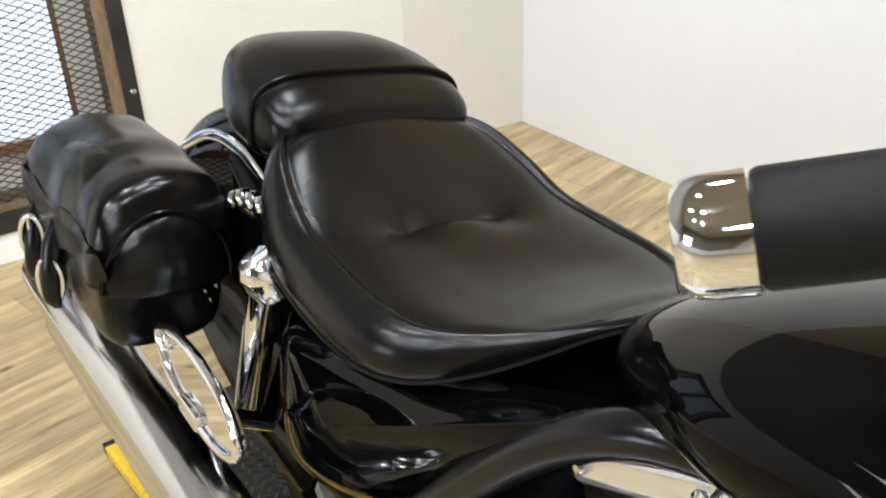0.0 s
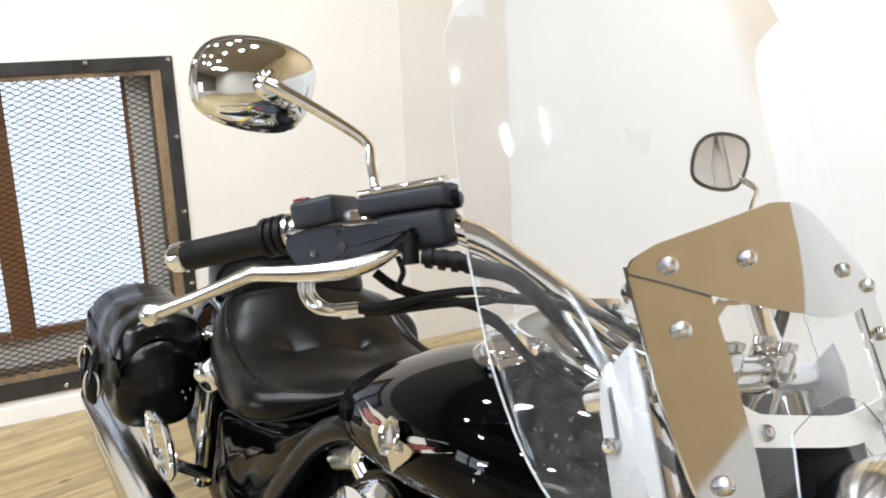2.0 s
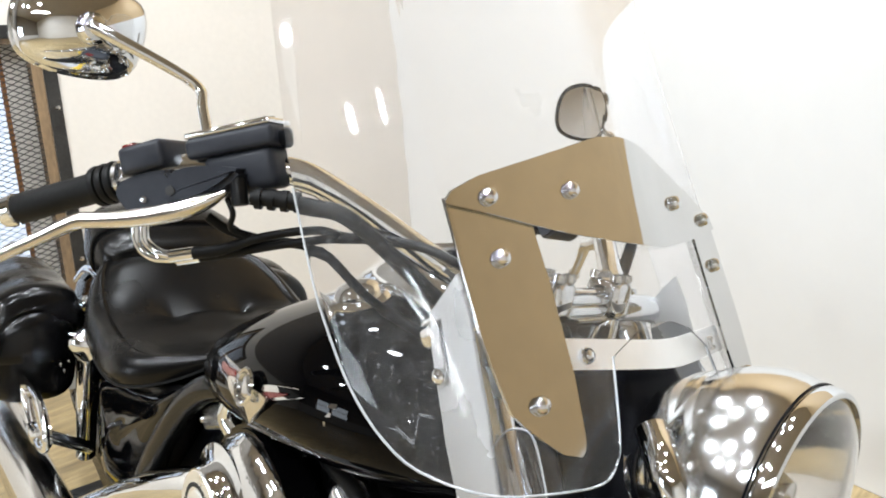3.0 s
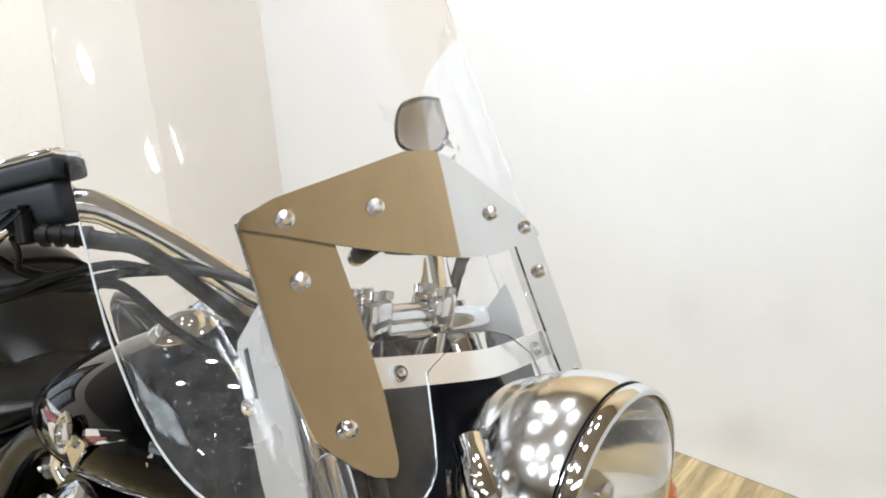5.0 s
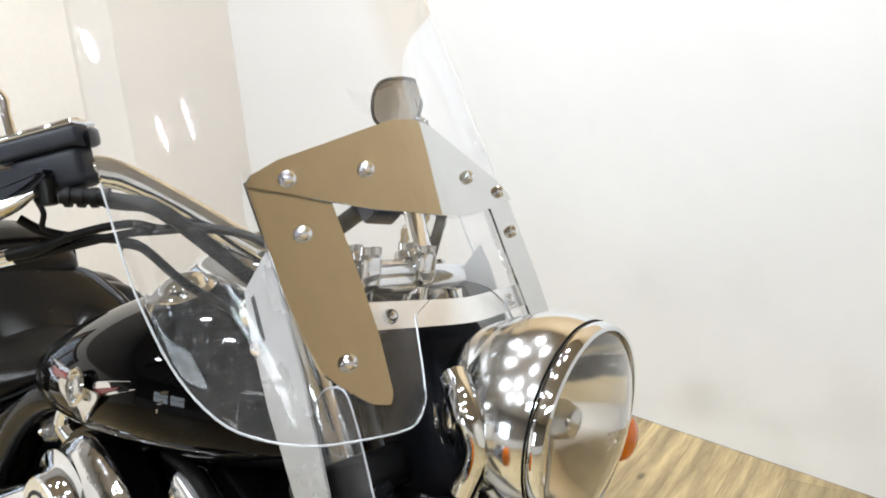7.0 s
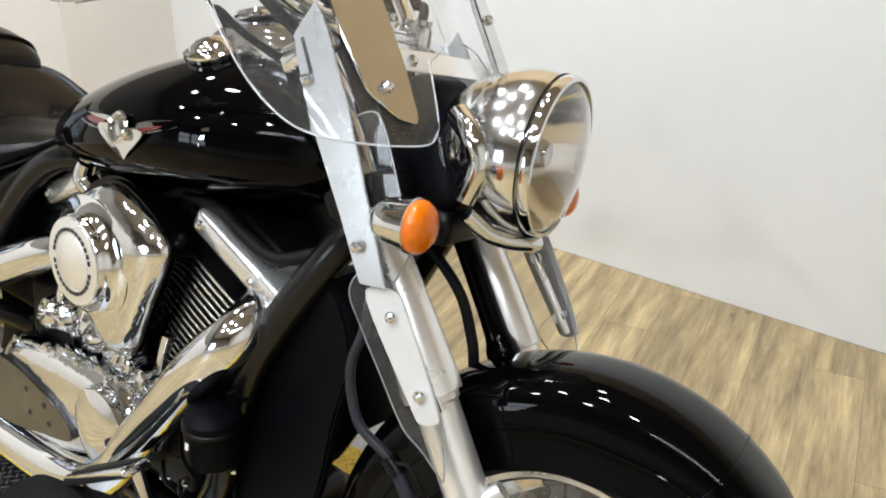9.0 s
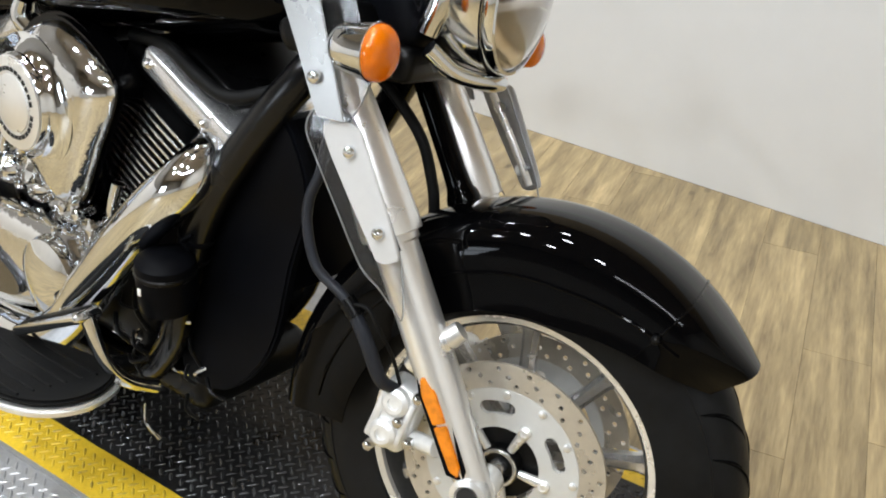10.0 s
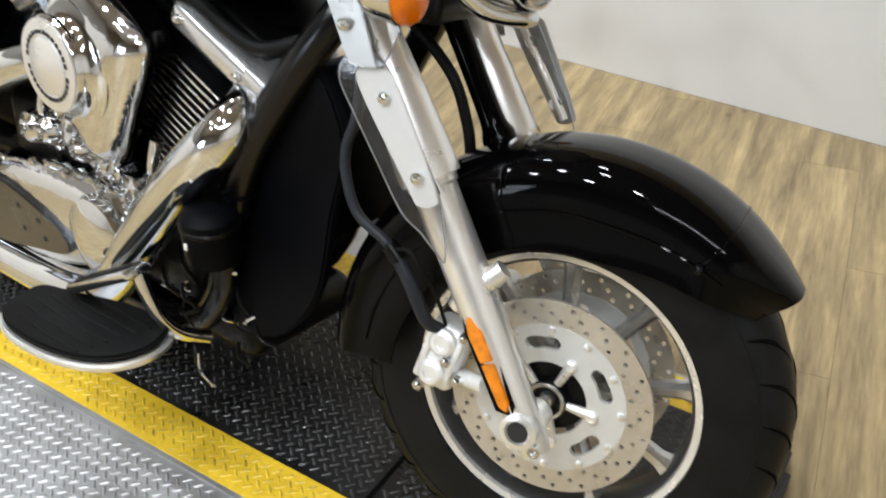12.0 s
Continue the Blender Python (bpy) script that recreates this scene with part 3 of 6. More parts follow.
treads("stripe_treads", lambda x, y: gap_ok(x), 0.0002, YELLOWTREAD, -1.61, 0.29, -0.240, -0.155)
treads("stripe_treads", lambda x, y: gap_ok(x), 0.0002, YELLOWTREAD, -1.61, 0.17, 0.354, 0.432)
treads("disc_treads", lambda x, y: math.hypot(x - TC[0], y - TC[1]) < TR - 0.015 and (y < -0.262 or y > 0.453), -0.007, ALUPLATE, -1.6, -0.2, -0.56, 0.78)
treads("stripe_treads", lambda x, y: True, -0.0018, YELLOWTREAD, -2.36, -1.63, -0.127, -0.052)
treads("deck_treads", lambda x, y: True, -0.002, BLACKTREAD, -2.36, -1.63, -0.045, 0.246)


# ---- the motorcycle: x forward from the front axle, y to its left, z up ----
BIKE = Matrix.Translation((-0.0109, -0.0471, -0.0041)) @ pose(0, 0, 0, 0, 0, -4.8) @ pose(0, 0, 0, -8.4, 0, 0)
# the fork, wheel, bars and screen, turned to the left about the steering axis
FRONT = pose(0, -0.061, 0, -11.0, 0, 0) @ Matrix.Translation((-0.016, 0, 0.32)) @ Matrix.Rotation(radians(7.2), 4, Vector((-0.5, 0, 0.866))) @ Matrix.Translation((0.016, 0, -0.32))
STEER = BIKE.inverted() @ FRONT
bike = thing("motorcycle", BIKE, "black cruiser motorcycle with chrome engine and leather saddlebags", "motorcycle")


def body(stations, n=5, ex=2.4, seg=40, mid=0.5):
    """Lofted body from (x, half width, top, bottom) stations."""
    X, Wd, Tp, Bt = (interp([s[i] for s in stations], n) for i in range(4))
    return loft([oval(x, 0, t * mid + b * (1 - mid), max(w, 0.004), (t - b) * (1 - mid), (t - b) * mid, ex, seg) for x, w, t, b in zip(X, Wd, Tp, Bt)])


# fuel tank
TANK = [(-0.385, 0.05, 0.935, 0.86), (-0.40, 0.09, 0.955, 0.835), (-0.45, 0.145, 0.988, 0.815), (-0.53, 0.198, 1.013, 0.80), (-0.64, 0.236, 1.026, 0.788), (-0.78, 0.246, 0.998, 0.775), (-0.92, 0.224, 0.946, 0.768),
        (-1.03, 0.176, 0.893, 0.765), (-1.10, 0.128, 0.850, 0.762), (-1.15, 0.07, 0.815, 0.768)]
tank = part("fuel_tank", body(TANK, 6, 2.25, 56, 0.45), PAINT, bike, "gloss black teardrop fuel tank")


def tank_y(x, z):
    """Half width of the tank at x and z."""
    for a, b in zip(TANK, TANK[1:]):
        if a[0] >= x >= b[0]:
            t = (a[0] - x) / (a[0] - b[0])
            w, tp, bt = (a[i] + (b[i] - a[i]) * t for i in (1, 2, 3))
            zc = tp * 0.45 + bt * 0.55
            h = (tp - bt) * (0.55 if z > zc else 0.45)
            return w * max(0.0, 1 - (abs(z - zc) / h) ** 2.25) ** (1 / 2.25)
    return 0.1


def on_tank(poly, th, y_off=0.0, div=3):
    """A raised emblem on the tank's right flank, from an outline in x and z."""
    return slab(smooth2d(poly, div), lambda u, v, w_: (u, -tank_y(u, v) - y_off - w_, v), th)


part("tank_emblem", join(on_tank([(-0.868, 0.900), (-0.80, 0.911), (-0.735, 0.914), (-0.728, 0.897), (-0.77, 0.892), (-0.82, 0.894)], 0.004),
                               on_tank([(-0.672, 0.914), (-0.63, 0.926), (-0.576, 0.932), (-0.60, 0.920), (-0.65, 0.903), (-0.672, 0.897)], 0.004),
                               on_tank([(-0.752, 0.902), (-0.728, 0.906), (-0.672, 0.908), (-0.648, 0.906), (-0.655, 0.893), (-0.680, 0.872), (-0.698, 0.857), (-0.703, 0.857), (-0.722, 0.872), (-0.745, 0.888)], 0.004, 0.007)), EMBLEM, tank, "winged chrome tank emblem")
for q in ([(-0.80, 0.906), (-0.75, 0.908), (-0.75, 0.901), (-0.79, 0.900)], [(-0.662, 0.910), (-0.620, 0.920), (-0.630, 0.914), (-0.660, 0.903)]):
    part("emblem_enamel", on_tank(q, 0.002, 0.004, 2), RED, tank, "dark red enamel inlay")
part("emblem_ring", lathe([(0.022, 0.003), (0.0245, 0.007), (0.022, 0.0095), (0.0185, 0.008), (0.0175, 0.003)], (-0.700, -tank_y(-0.700, 0.904) - 0.007, 0.904), (0, -1, 0.25), 28, loop=True), CHROME, tank)
part("emblem_centre", lathe([(0.017, 0.003), (0.011, 0.0065), (0.002, 0.007)], (-0.700, -tank_y(-0.700, 0.904) - 0.007, 0.904), (0, -1, 0.25), 20), CHROME_SOFT, tank)
for k in range(3):
    part("emblem_bar", on_tank([(-0.580 - 0.006 * k, 0.922 - 0.012 * k), (-0.548 - 0.006 * k, 0.928 - 0.012 * k), (-0.548 - 0.006 * k, 0.923 - 0.012 * k), (-0.580 - 0.006 * k, 0.917 - 0.012 * k)], 0.003, 0, 1), CHROME, tank)
# filler cap and instrument pod on the tank
part("filler_cap", lathe([(0.040, -0.030), (0.041, -0.006), (0.0435, 0.000), (0.0435, 0.009), (0.038, 0.012), (0.034, 0.013), (0.031, 0.018), (0.022, 0.023), (0.010, 0.026), (0.001, 0.0265)], (-0.652, -0.120, 1.016), (0.05, -0.30, 1), 40), CHROME, tank, "chrome fuel filler cap")
pod = part("instrument_pod", body([(-0.47, 0.02, 1.005, 0.985), (-0.49, 0.05, 1.035, 0.985), (-0.55, 0.078, 1.068, 0.985), (-0.64, 0.088, 1.078, 0.985), (-0.72, 0.080, 1.062, 0.975), (-0.80, 0.055, 1.018, 0.965), (-0.86, 0.02, 0.99, 0.96)], 5, 2.2, 36), CHROME, tank, "chrome instrument pod on the tank")
part("gauge_bezel", lathe([(0.058, 0.0), (0.062, 0.008), (0.058, 0.014), (0.052, 0.012), (0.050, 0.004)], (-0.655, 0, 1.071), (-0.25, 0, 1), 40, loop=True), CHROME, pod, "chrome gauge bezel")
part("gauge_glass", lathe([(0.051, 0.006), (0.03, 0.011), (0.001, 0.012)], (-0.655, 0, 1.071), (-0.25, 0, 1), 32), BLACKPLASTIC, pod, "dark speedometer face")

# rider seat: a dished pad with a rolled bolster, from (x, half width, low edge, bolster, middle) stations
SEAT = [(-1.765, 0.110, 0.800, 0.846, 0.866), (-1.738, 0.170, 0.755, 0.850, 0.867), (-1.690, 0.209, 0.716, 0.840, 0.853), (-1.62, 0.235, 0.694, 0.808, 0.816), (-1.54, 0.247, 0.684, 0.776, 0.774),
        (-1.45, 0.254, 0.680, 0.765, 0.757), (-1.37, 0.254, 0.682, 0.760, 0.752), (-1.32, 0.243, 0.688, 0.759, 0.754), (-1.28, 0.216, 0.698, 0.761, 0.759), (-1.245, 0.170, 0.716, 0.766, 0.767),
        (-1.21, 0.124, 0.744, 0.778, 0.782), (-1.17, 0.086, 0.780, 0.800, 0.806), (-1.12, 0.064, 0.815, 0.831, 0.838), (-1.06, 0.054, 0.850, 0.866, 0.873), (-1.01, 0.046, 0.872, 0.886, 0.892), (-0.99, 0.022, 0.880, 0.887, 0.889)]


def seat_section(x, hw, low, crest, top):
    """One closed section across the seat."""
    h = crest - low
    right = [(0.0, low + 0.002), (0.60, low), (0.88, low + 0.02 * h), (0.955, low + 0.10 * h), (0.992, low + 0.28 * h), (1.0, low + 0.48 * h), (0.985, low + 0.68 * h), (0.945, low + 0.87 * h), (0.89, crest - 0.01 * h),
             (0.845, crest), (0.815, crest - 0.05 * h), (0.78, crest - 0.03 * h), (0.66, crest + (top - crest) * 0.25), (0.45, crest + (top - crest) * 0.62), (0.22, crest + (top - crest) * 0.92), (0.0, top)]
    line = [(q.x, q.y) for q in catmull([(u, v, 0) for u, v in right], 4)]
    return [(x, u * hw, v) for u, v in line] + [(x, -u * hw, v) for u, v in reversed(line[1:-1])]


SX, SW, SL, SC, ST = (interp([q[i] for q in SEAT], 10) for i in range(5))
sb = loft([seat_section(*q) for q in zip(SX, SW, SL, SC, ST)])
for v in sb.verts:
    if v.co.z > 0.735:
        for dx, dy in ((-1.535, -0.078), (-1.530, 0.080)):
            d = math.hypot(v.co.x - dx, v.co.y - dy)
            v.co.z -= 0.007 * math.exp(-(d / 0.009) ** 2) + 0.010 * math.exp(-(d / 0.040) ** 2)
        u = v.co.x + 1.532 - 0.6 * (v.co.y ** 2)
        if abs(v.co.y) < 0.12:
            v.co.z -= 0.0055 * math.exp(-(u / 0.009) ** 2) * math.exp(-(v.co.y / 0.085) ** 4)
        # soft unevenness of the padding
        v.co.z += 0.0022 * noise.noise(Vector((v.co.x * 9, v.co.y * 9, 0.3)))
seat = part("rider_seat", sb, VINYL, bike, "broad black vinyl seat with two button dimples")


for sy in (-1, 1):
    part("seat_seam", tube([(x, sy * w_ * 0.815, c_ - 0.05 * (c_ - l_)) for x, w_, l_, c_ in list(zip(SX, SW, SL, SC))[12:-40]], 0.0016, 6, 1), VINYL, seat, "stitched seat seam")
    part("seat_piping", tube([(x, sy * w_ * 0.965, l_ + 0.10 * (c_ - l_)) for x, w_, l_, c_ in list(zip(SX, SW, SL, SC))[8:-20]], 0.0032, 6, 1), RUBBER, seat, "seat edge piping")

# pillion pad
PIL = [(-1.712, 0.120, 0.862, 0.832), (-1.718, 0.152, 0.876, 0.815), (-1.735, 0.170, 0.892, 0.800), (-1.760, 0.178, 0.906, 0.790), (-1.782, 0.181, 0.914, 0.787), (-1.789, 0.185, 0.921, 0.786), (-1.860, 0.182, 0.938, 0.788),
       (-1.936, 0.163, 0.945, 0.798), (-1.986, 0.130, 0.936, 0.816), (-2.016, 0.072, 0.904, 0.840)]
pil = part("pillion_seat", body(PIL, 7, 3.4, 80, 0.42), VINYL, bike, "raised black vinyl pillion pad")
ring = [Vector(p) for p in oval(-1.786, 0, 0.8430, 0.1840, 0.0765, 0.0555, 3.4, 80)]
part("pillion_band", tube([tuple(p) for p in ring] + [tuple(ring[0])], 0.0040, 8, 1), VINYL, pil, "sewn band across the pad")
part("pillion_base", body([(-1.69, 0.11, 0.80, 0.775), (-1.80, 0.14, 0.80, 0.765), (-1.97, 0.11, 0.815, 0.78)], 3, 4, 24), BLACKPLASTIC, pil)

# rear fender and wheel
FL = catmull([(-1.44, 0, 0.640), (-1.58, 0, 0.745), (-1.74, 0, 0.800), (-1.90, 0, 0.820), (-2.05, 0, 0.808), (-2.20, 0, 0.750), (-2.33, 0, 0.645), (-2.42, 0, 0.50)], 5)
rings = []
for i, q in enumerate(FL):
    t = (FL[min(i + 1, len(FL) - 1)] - FL[max(i - 1, 0)]).normalized()
    nn = Vector((-t.z, 0, t.x)) * (-1 if t.x < 0 else 1)
    ring = []
    for j in range(17):
        u = -1 + 2 * j / 16
        w = abs(u)
        y = math.copysign(0.118 * (1 - (1 - min(1, w / 0.7)) ** 2.1), u)
        d = q - nn * (0.17 * max(0.0, (w - 0.15) / 0.85) ** 2.2)
        ring.append((d.x, y, d.z))
    rings.append(ring)
rf = loft(rings, cap=False, closed=False)
bmesh.ops.solidify(rf, geom=list(rf.faces), thickness=0.003)
rfe = part("rear_fender", rf, PAINT, bike, "deep gloss black rear fender")
for sy in (-1, 1):
    part("fender_strut", tube([(-1.66, sy * 0.150, 0.675), (-1.78, sy * 0.146, 0.735), (-1.92, sy * 0.140, 0.765), (-2.06, sy * 0.136, 0.752), (-2.20, sy * 0.130, 0.69)], [0.009, 0.011, 0.011, 0.010, 0.008], 14, 5, flat=0.6, up=(0, 1, 0)), CHROME, rfe, "chrome fender strut")
rw = part("rear_wheel", lathe([(p[0] * 0.93, p[1] * 1.35) for p in [(0.200, -0.042), (0.2165, -0.046), (0.2195, -0.043), (0.208, -0.032), (0.198, 0.0), (0.208, 0.032), (0.2195, 0.043), (0.2165, 0.046), (0.200, 0.042), (0.191, 0.0)]], (-1.665, 0, 0.322), (0, 1, 0), 64, loop=True), CASTALU, bike, "cast alloy rear wheel")
pr = [(0.20 + 0.1215 * math.sin(math.pi * k / 16) ** 0.6 if 0 < k < 16 else 0.20, -0.085 * math.cos(math.pi * k / 16)) for k in range(17)]
part("tyre", lathe(pr + [(0.196, 0.04), (0.196, -0.04)], (-1.665, 0, 0.3215), (0, 1, 0), 72, loop=True), TYRE, rw, "wide black rear tyre")
part("hub", lathe([(0.19, -0.01), (0.05, -0.03), (0.05, 0.03), (0.19, 0.01)], (-1.665, 0, 0.322), (0, 1, 0), 40, loop=True), SPOKE, rw)

# saddlebags
def saddlebag(sy, label):
    yc, x0, x1 = sy * 0.298, -1.826, -2.235
    st = [(x0, 0.068, 0.690, 0.535), (x0 - 0.006, 0.088, 0.706, 0.508), (x0 - 0.035, 0.097, 0.720, 0.486), (x0 - 0.13, 0.101, 0.760, 0.474), (x0 - 0.24, 0.102, 0.758, 0.476), (x0 - 0.34, 0.098, 0.744, 0.492), (x0 - 0.395, 0.086, 0.715, 0.53), (x1, 0.06, 0.69, 0.57)]
    X, Wd, Tp, Bt = (interp([s[i] for s in st], 6) for i in range(4))
    bm = loft([oval(x, yc, t * 0.5 + b * 0.5, w, (t - b) / 2, (t - b) / 2, 3.6, 48) for x, w, t, b in zip(X, Wd, Tp, Bt)])
    for v in bm.verts:
        nz = noise.noise(Vector((v.co.x * 8, v.co.y * 8 + sy, v.co.z * 8)))
        v.co.y += sy * 0.006 * nz
        v.co.z += 0.005 * nz
        # creases across the front end and the outer face
        v.co.y += sy * 0.0022 * math.sin(v.co.z * 60 + v.co.x * 22) * (1 if v.co.y * sy > 0.33 else 0.2)
    bag = part("saddlebag", bm, LEATHER, bike, label)
    # lid: a sagging flap over the top and down the outer face
    lid_rings = []
    N = 32
    for i in range(N + 1):
        x = x0 + 0.010 - (x0 - x1 + 0.018) * i / N
        e = min(i, N - i) / N
        drop = 0.012 * max(0, 1 - e / 0.08) ** 2
        wv = 0.005 * noise.noise(Vector((x * 7, 3.1 * sy, 0))) + 0.0012 * math.sin(x * 31)
        sag = 0.014 * math.exp(-((x - x0 + 0.12) / 0.06) ** 2)
        top = 0.772 - 0.034 * math.exp(-(i / N) / 0.11) - 0.028 * (i / N) ** 2 - drop * 2.2 + wv - sag - (0.026 if e < 0.02 else 0)
        outy = sy * (0.298 + 0.104 - drop + wv - 0.5 * sag)
        low = 0.628 - 0.020 * math.sin(math.pi * i / N) + 0.012 * math.sin(x * 25)
        prof = [(sy * 0.198, top - 0.035), (sy * 0.212, top - 0.010), (sy * 0.240, top + 0.002), (sy * 0.295, top + 0.008), (sy * 0.345, top - 0.004), (sy * 0.378, top - 0.026), (outy - sy * 0.006, top - 0.058), (outy, top - 0.088), (outy + sy * 0.004, (top + low) / 2 - 0.02), (outy + sy * 0.005, low)]
        lid_rings.append([(x, p[0], p[1]) for p in catmull([(a_, b_, 0) for a_, b_ in prof], 3)])
    lb = loft(lid_rings, cap=False, closed=False)
    bmesh.ops.solidify(lb, geom=list(lb.faces), thickness=0.004 * sy)
    lid = part("lid", lb, LEATHER, bag, "sagging leather lid")
    edge = [(r[-1][0], r[-1][1] + sy * 0.002, r[-1][2]) for r in lid_rings]
    part("lid_piping", tube(edge, 0.0035, 7, 1), LEATHER, bag)
    # puffed arched end flap with piping and rivets
    az, ah = 0.604, 0.112
    end_rings = []
    for sc, dx in [(1.0, -0.004)] + [(math.cos(math.pi / 2 * q / 12) + 0.002, 0.040 * math.sin(math.pi / 2 * q / 12)) for q in range(1, 13)]:
        end_rings.append([(x0 + dx, yc + 0.096 * sc * math.cos(a), az + (ah if math.sin(a) > 0 else 0.012) * sc * math.sin(a)) for a in (2 * math.pi * k / 36 for k in range(36))])
    part("end_flap", loft(end_rings), LEATHER, bag, "puffed leather end flap")
    arch = [(x0 + 0.009, yc + 0.098 * math.cos(a), az + (ah + 0.003) * math.sin(a)) for a in (math.pi * k / 18 for k in range(19))]
    part("end_piping", tube(arch, 0.004, 8, 1), LEATHER, bag, "piped arched end seam")
    for u, v in ((0.052, 0.004), (0.070, 0.010), (0.060, -0.012)):
        part("rivet", lathe([(0.0045, 0), (0.004, 0.003), (0.001, 0.004)], (x0 + 0.020, yc - sy * u, az - 0.022 + v), (1, 0, 0), 12), CHROME, bag)
    for x, dz in ((-2.025, -0.020), (-2.135, 0.014)):
        yo = 0.390
        strap = part("strap", tube([(x, sy * (yo - 0.006), 0.70), (x, sy * (yo + 0.002), 0.655), (x, sy * (yo + 0.006), 0.60), (x, sy * (yo + 0.006), 0.525), (x, sy * (yo + 0.002), 0.505)], [0.020, 0.020, 0.021, 0.020, 0.008], 10, 5, flat=0.16, up=(0, sy, 0)), LEATHER, bag, "leather closing strap")
        ca, cy = 0.56, sy * (yo + 0.030)
        ringp = [(x + 0.027 * ca * math.cos(a), cy - sy * 0.027 * ca * math.cos(a), 0.563 + dz + 0.038 * math.sin(a)) for a in (2 * math.pi * k / 20 for k in range(21))]
        part("buckle", tube(ringp, 0.0052, 10, 1), CHROME, strap, "chrome oval buckle")
        part("buckle_tongue", tube([(x - 0.004, cy + sy * 0.004, 0.558 + dz), (x - 0.004, cy + sy * 0.004, 0.600 + dz)], 0.003, 8, 1), CHROME, strap)
        part("strap_tip", tube([(x - 0.010, sy * (yo + 0.008), 0.640), (x - 0.006, sy * (yo + 0.022), 0.60), (x + 0.002, sy * (yo + 0.030), 0.555), (x + 0.004, sy * (yo + 0.030), 0.515), (x + 0.004, sy * (yo + 0.024), 0.495)], [0.016, 0.018, 0.018, 0.017, 0.008], 12, 5, flat=0.55, up=(0.7, sy * 0.7, 0)), LEATHER, strap, "curling strap end")
    return bag


saddlebag(-1, "soft black leather saddlebag with two chrome buckles")
saddlebag(1, "soft black leather saddlebag with two chrome buckles")


# ---- front wheel ----
AX = Vector((0, 0, 0.323))


def acorn(p, d, r=0.0085):
    return lathe([(r * 0.95, 0.0), (r, 0.002), (r, 0.004), (r * 0.8, 0.0075), (r * 0.4, 0.0095), (r * 0.05, 0.010)], p, d, 16)


FP = dict(pre=STEER)


def ring_place(a, r, y):
    return (r * math.cos(a), y, AX.z + r * math.sin(a))


def tyre_bm(center, bead, out, half):
    prof = []
    for k in range(25):
        a = math.pi * k / 24
        s = math.sin(a)
        prof.append((bead + (out - bead) * s ** 0.6 if 0 < k < 24 else bead, -half * math.cos(a) * (0.80 + 0.20 * s)))
    prof += [(bead - 0.004, half * 0.5), (bead - 0.004, -half * 0.5)]
    return lathe(prof, center, (0, 1, 0), 96, loop=True)


wheel = part("front_wheel", lathe([(0.1995, -0.0425), (0.2015, -0.0470), (0.2165, -0.0500), (0.2210, -0.0475), (0.2205, -0.037), (0.209, -0.033), (0.200, -0.036)], AX, (0, 1, 0), 96, loop=True), CASTALU, bike, "cast alloy front wheel with machined rim", **FP)
part("rim_lip", lathe([(0.1995, 0.0425), (0.2015, 0.0470), (0.2165, 0.0500), (0.2210, 0.0475), (0.2205, 0.037), (0.209, 0.033), (0.200, 0.036)], AX, (0, 1, 0), 96, loop=True), CASTALU, wheel, "machined rim lip", **FP)
part("rim_barrel", lathe([(0.1993, -0.0405), (0.1993, -0.0345), (0.208, -0.032), (0.199, -0.018), (0.198, 0.018), (0.208, 0.032), (0.1993, 0.0345), (0.1993, 0.0405), (0.194, 0.034), (0.1905, 0.0), (0.194, -0.034)], AX, (0, 1, 0), 96, loop=True), BARREL, wheel, "dark grey rim barrel", **FP)
part("tyre", tyre_bm(AX, 0.212, 0.3225, 0.067), TYRE, wheel, "worn black road tyre", **FP)



def tyre_r(y, bead=0.212, out=0.3225, half=0.067):
    """Radius of the front tyre's skin at width y."""
    lo, hi = 0.0, 1.0
    for _ in range(24):
        c = (lo + hi) / 2
        if half * c * (0.80 + 0.20 * math.sqrt(1 - c * c)) < abs(y):
            lo = c
        else:
            hi = c
    return bead + (out - bead) * math.sqrt(max(0.0, 1 - lo * lo)) ** 0.6


# tread grooves on the tyre: near-black bars along the crown, groove shade put into colour
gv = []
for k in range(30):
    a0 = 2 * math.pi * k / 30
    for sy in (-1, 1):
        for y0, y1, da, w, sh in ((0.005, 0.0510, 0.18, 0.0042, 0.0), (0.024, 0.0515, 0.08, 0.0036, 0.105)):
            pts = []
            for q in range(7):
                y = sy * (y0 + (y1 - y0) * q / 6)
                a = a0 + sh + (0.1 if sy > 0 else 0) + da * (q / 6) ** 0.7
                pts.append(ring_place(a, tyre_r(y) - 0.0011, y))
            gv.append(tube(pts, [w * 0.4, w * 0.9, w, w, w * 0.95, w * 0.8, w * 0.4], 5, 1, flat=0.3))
tagged(part("tread", join(*gv), GAP_SHADE, wheel, "near-black bars as shade of slanted tread grooves", **FP), "near-black bars as shade of slanted tread grooves", kind="stuff")
for y in (-0.0527, 0.0527):
    part("shoulder_ridge", tube([ring_place(2 * math.pi * k / 72, tyre_r(y), y) for k in range(73)], 0.0016, 6, 1), TYRE, wheel, **FP)

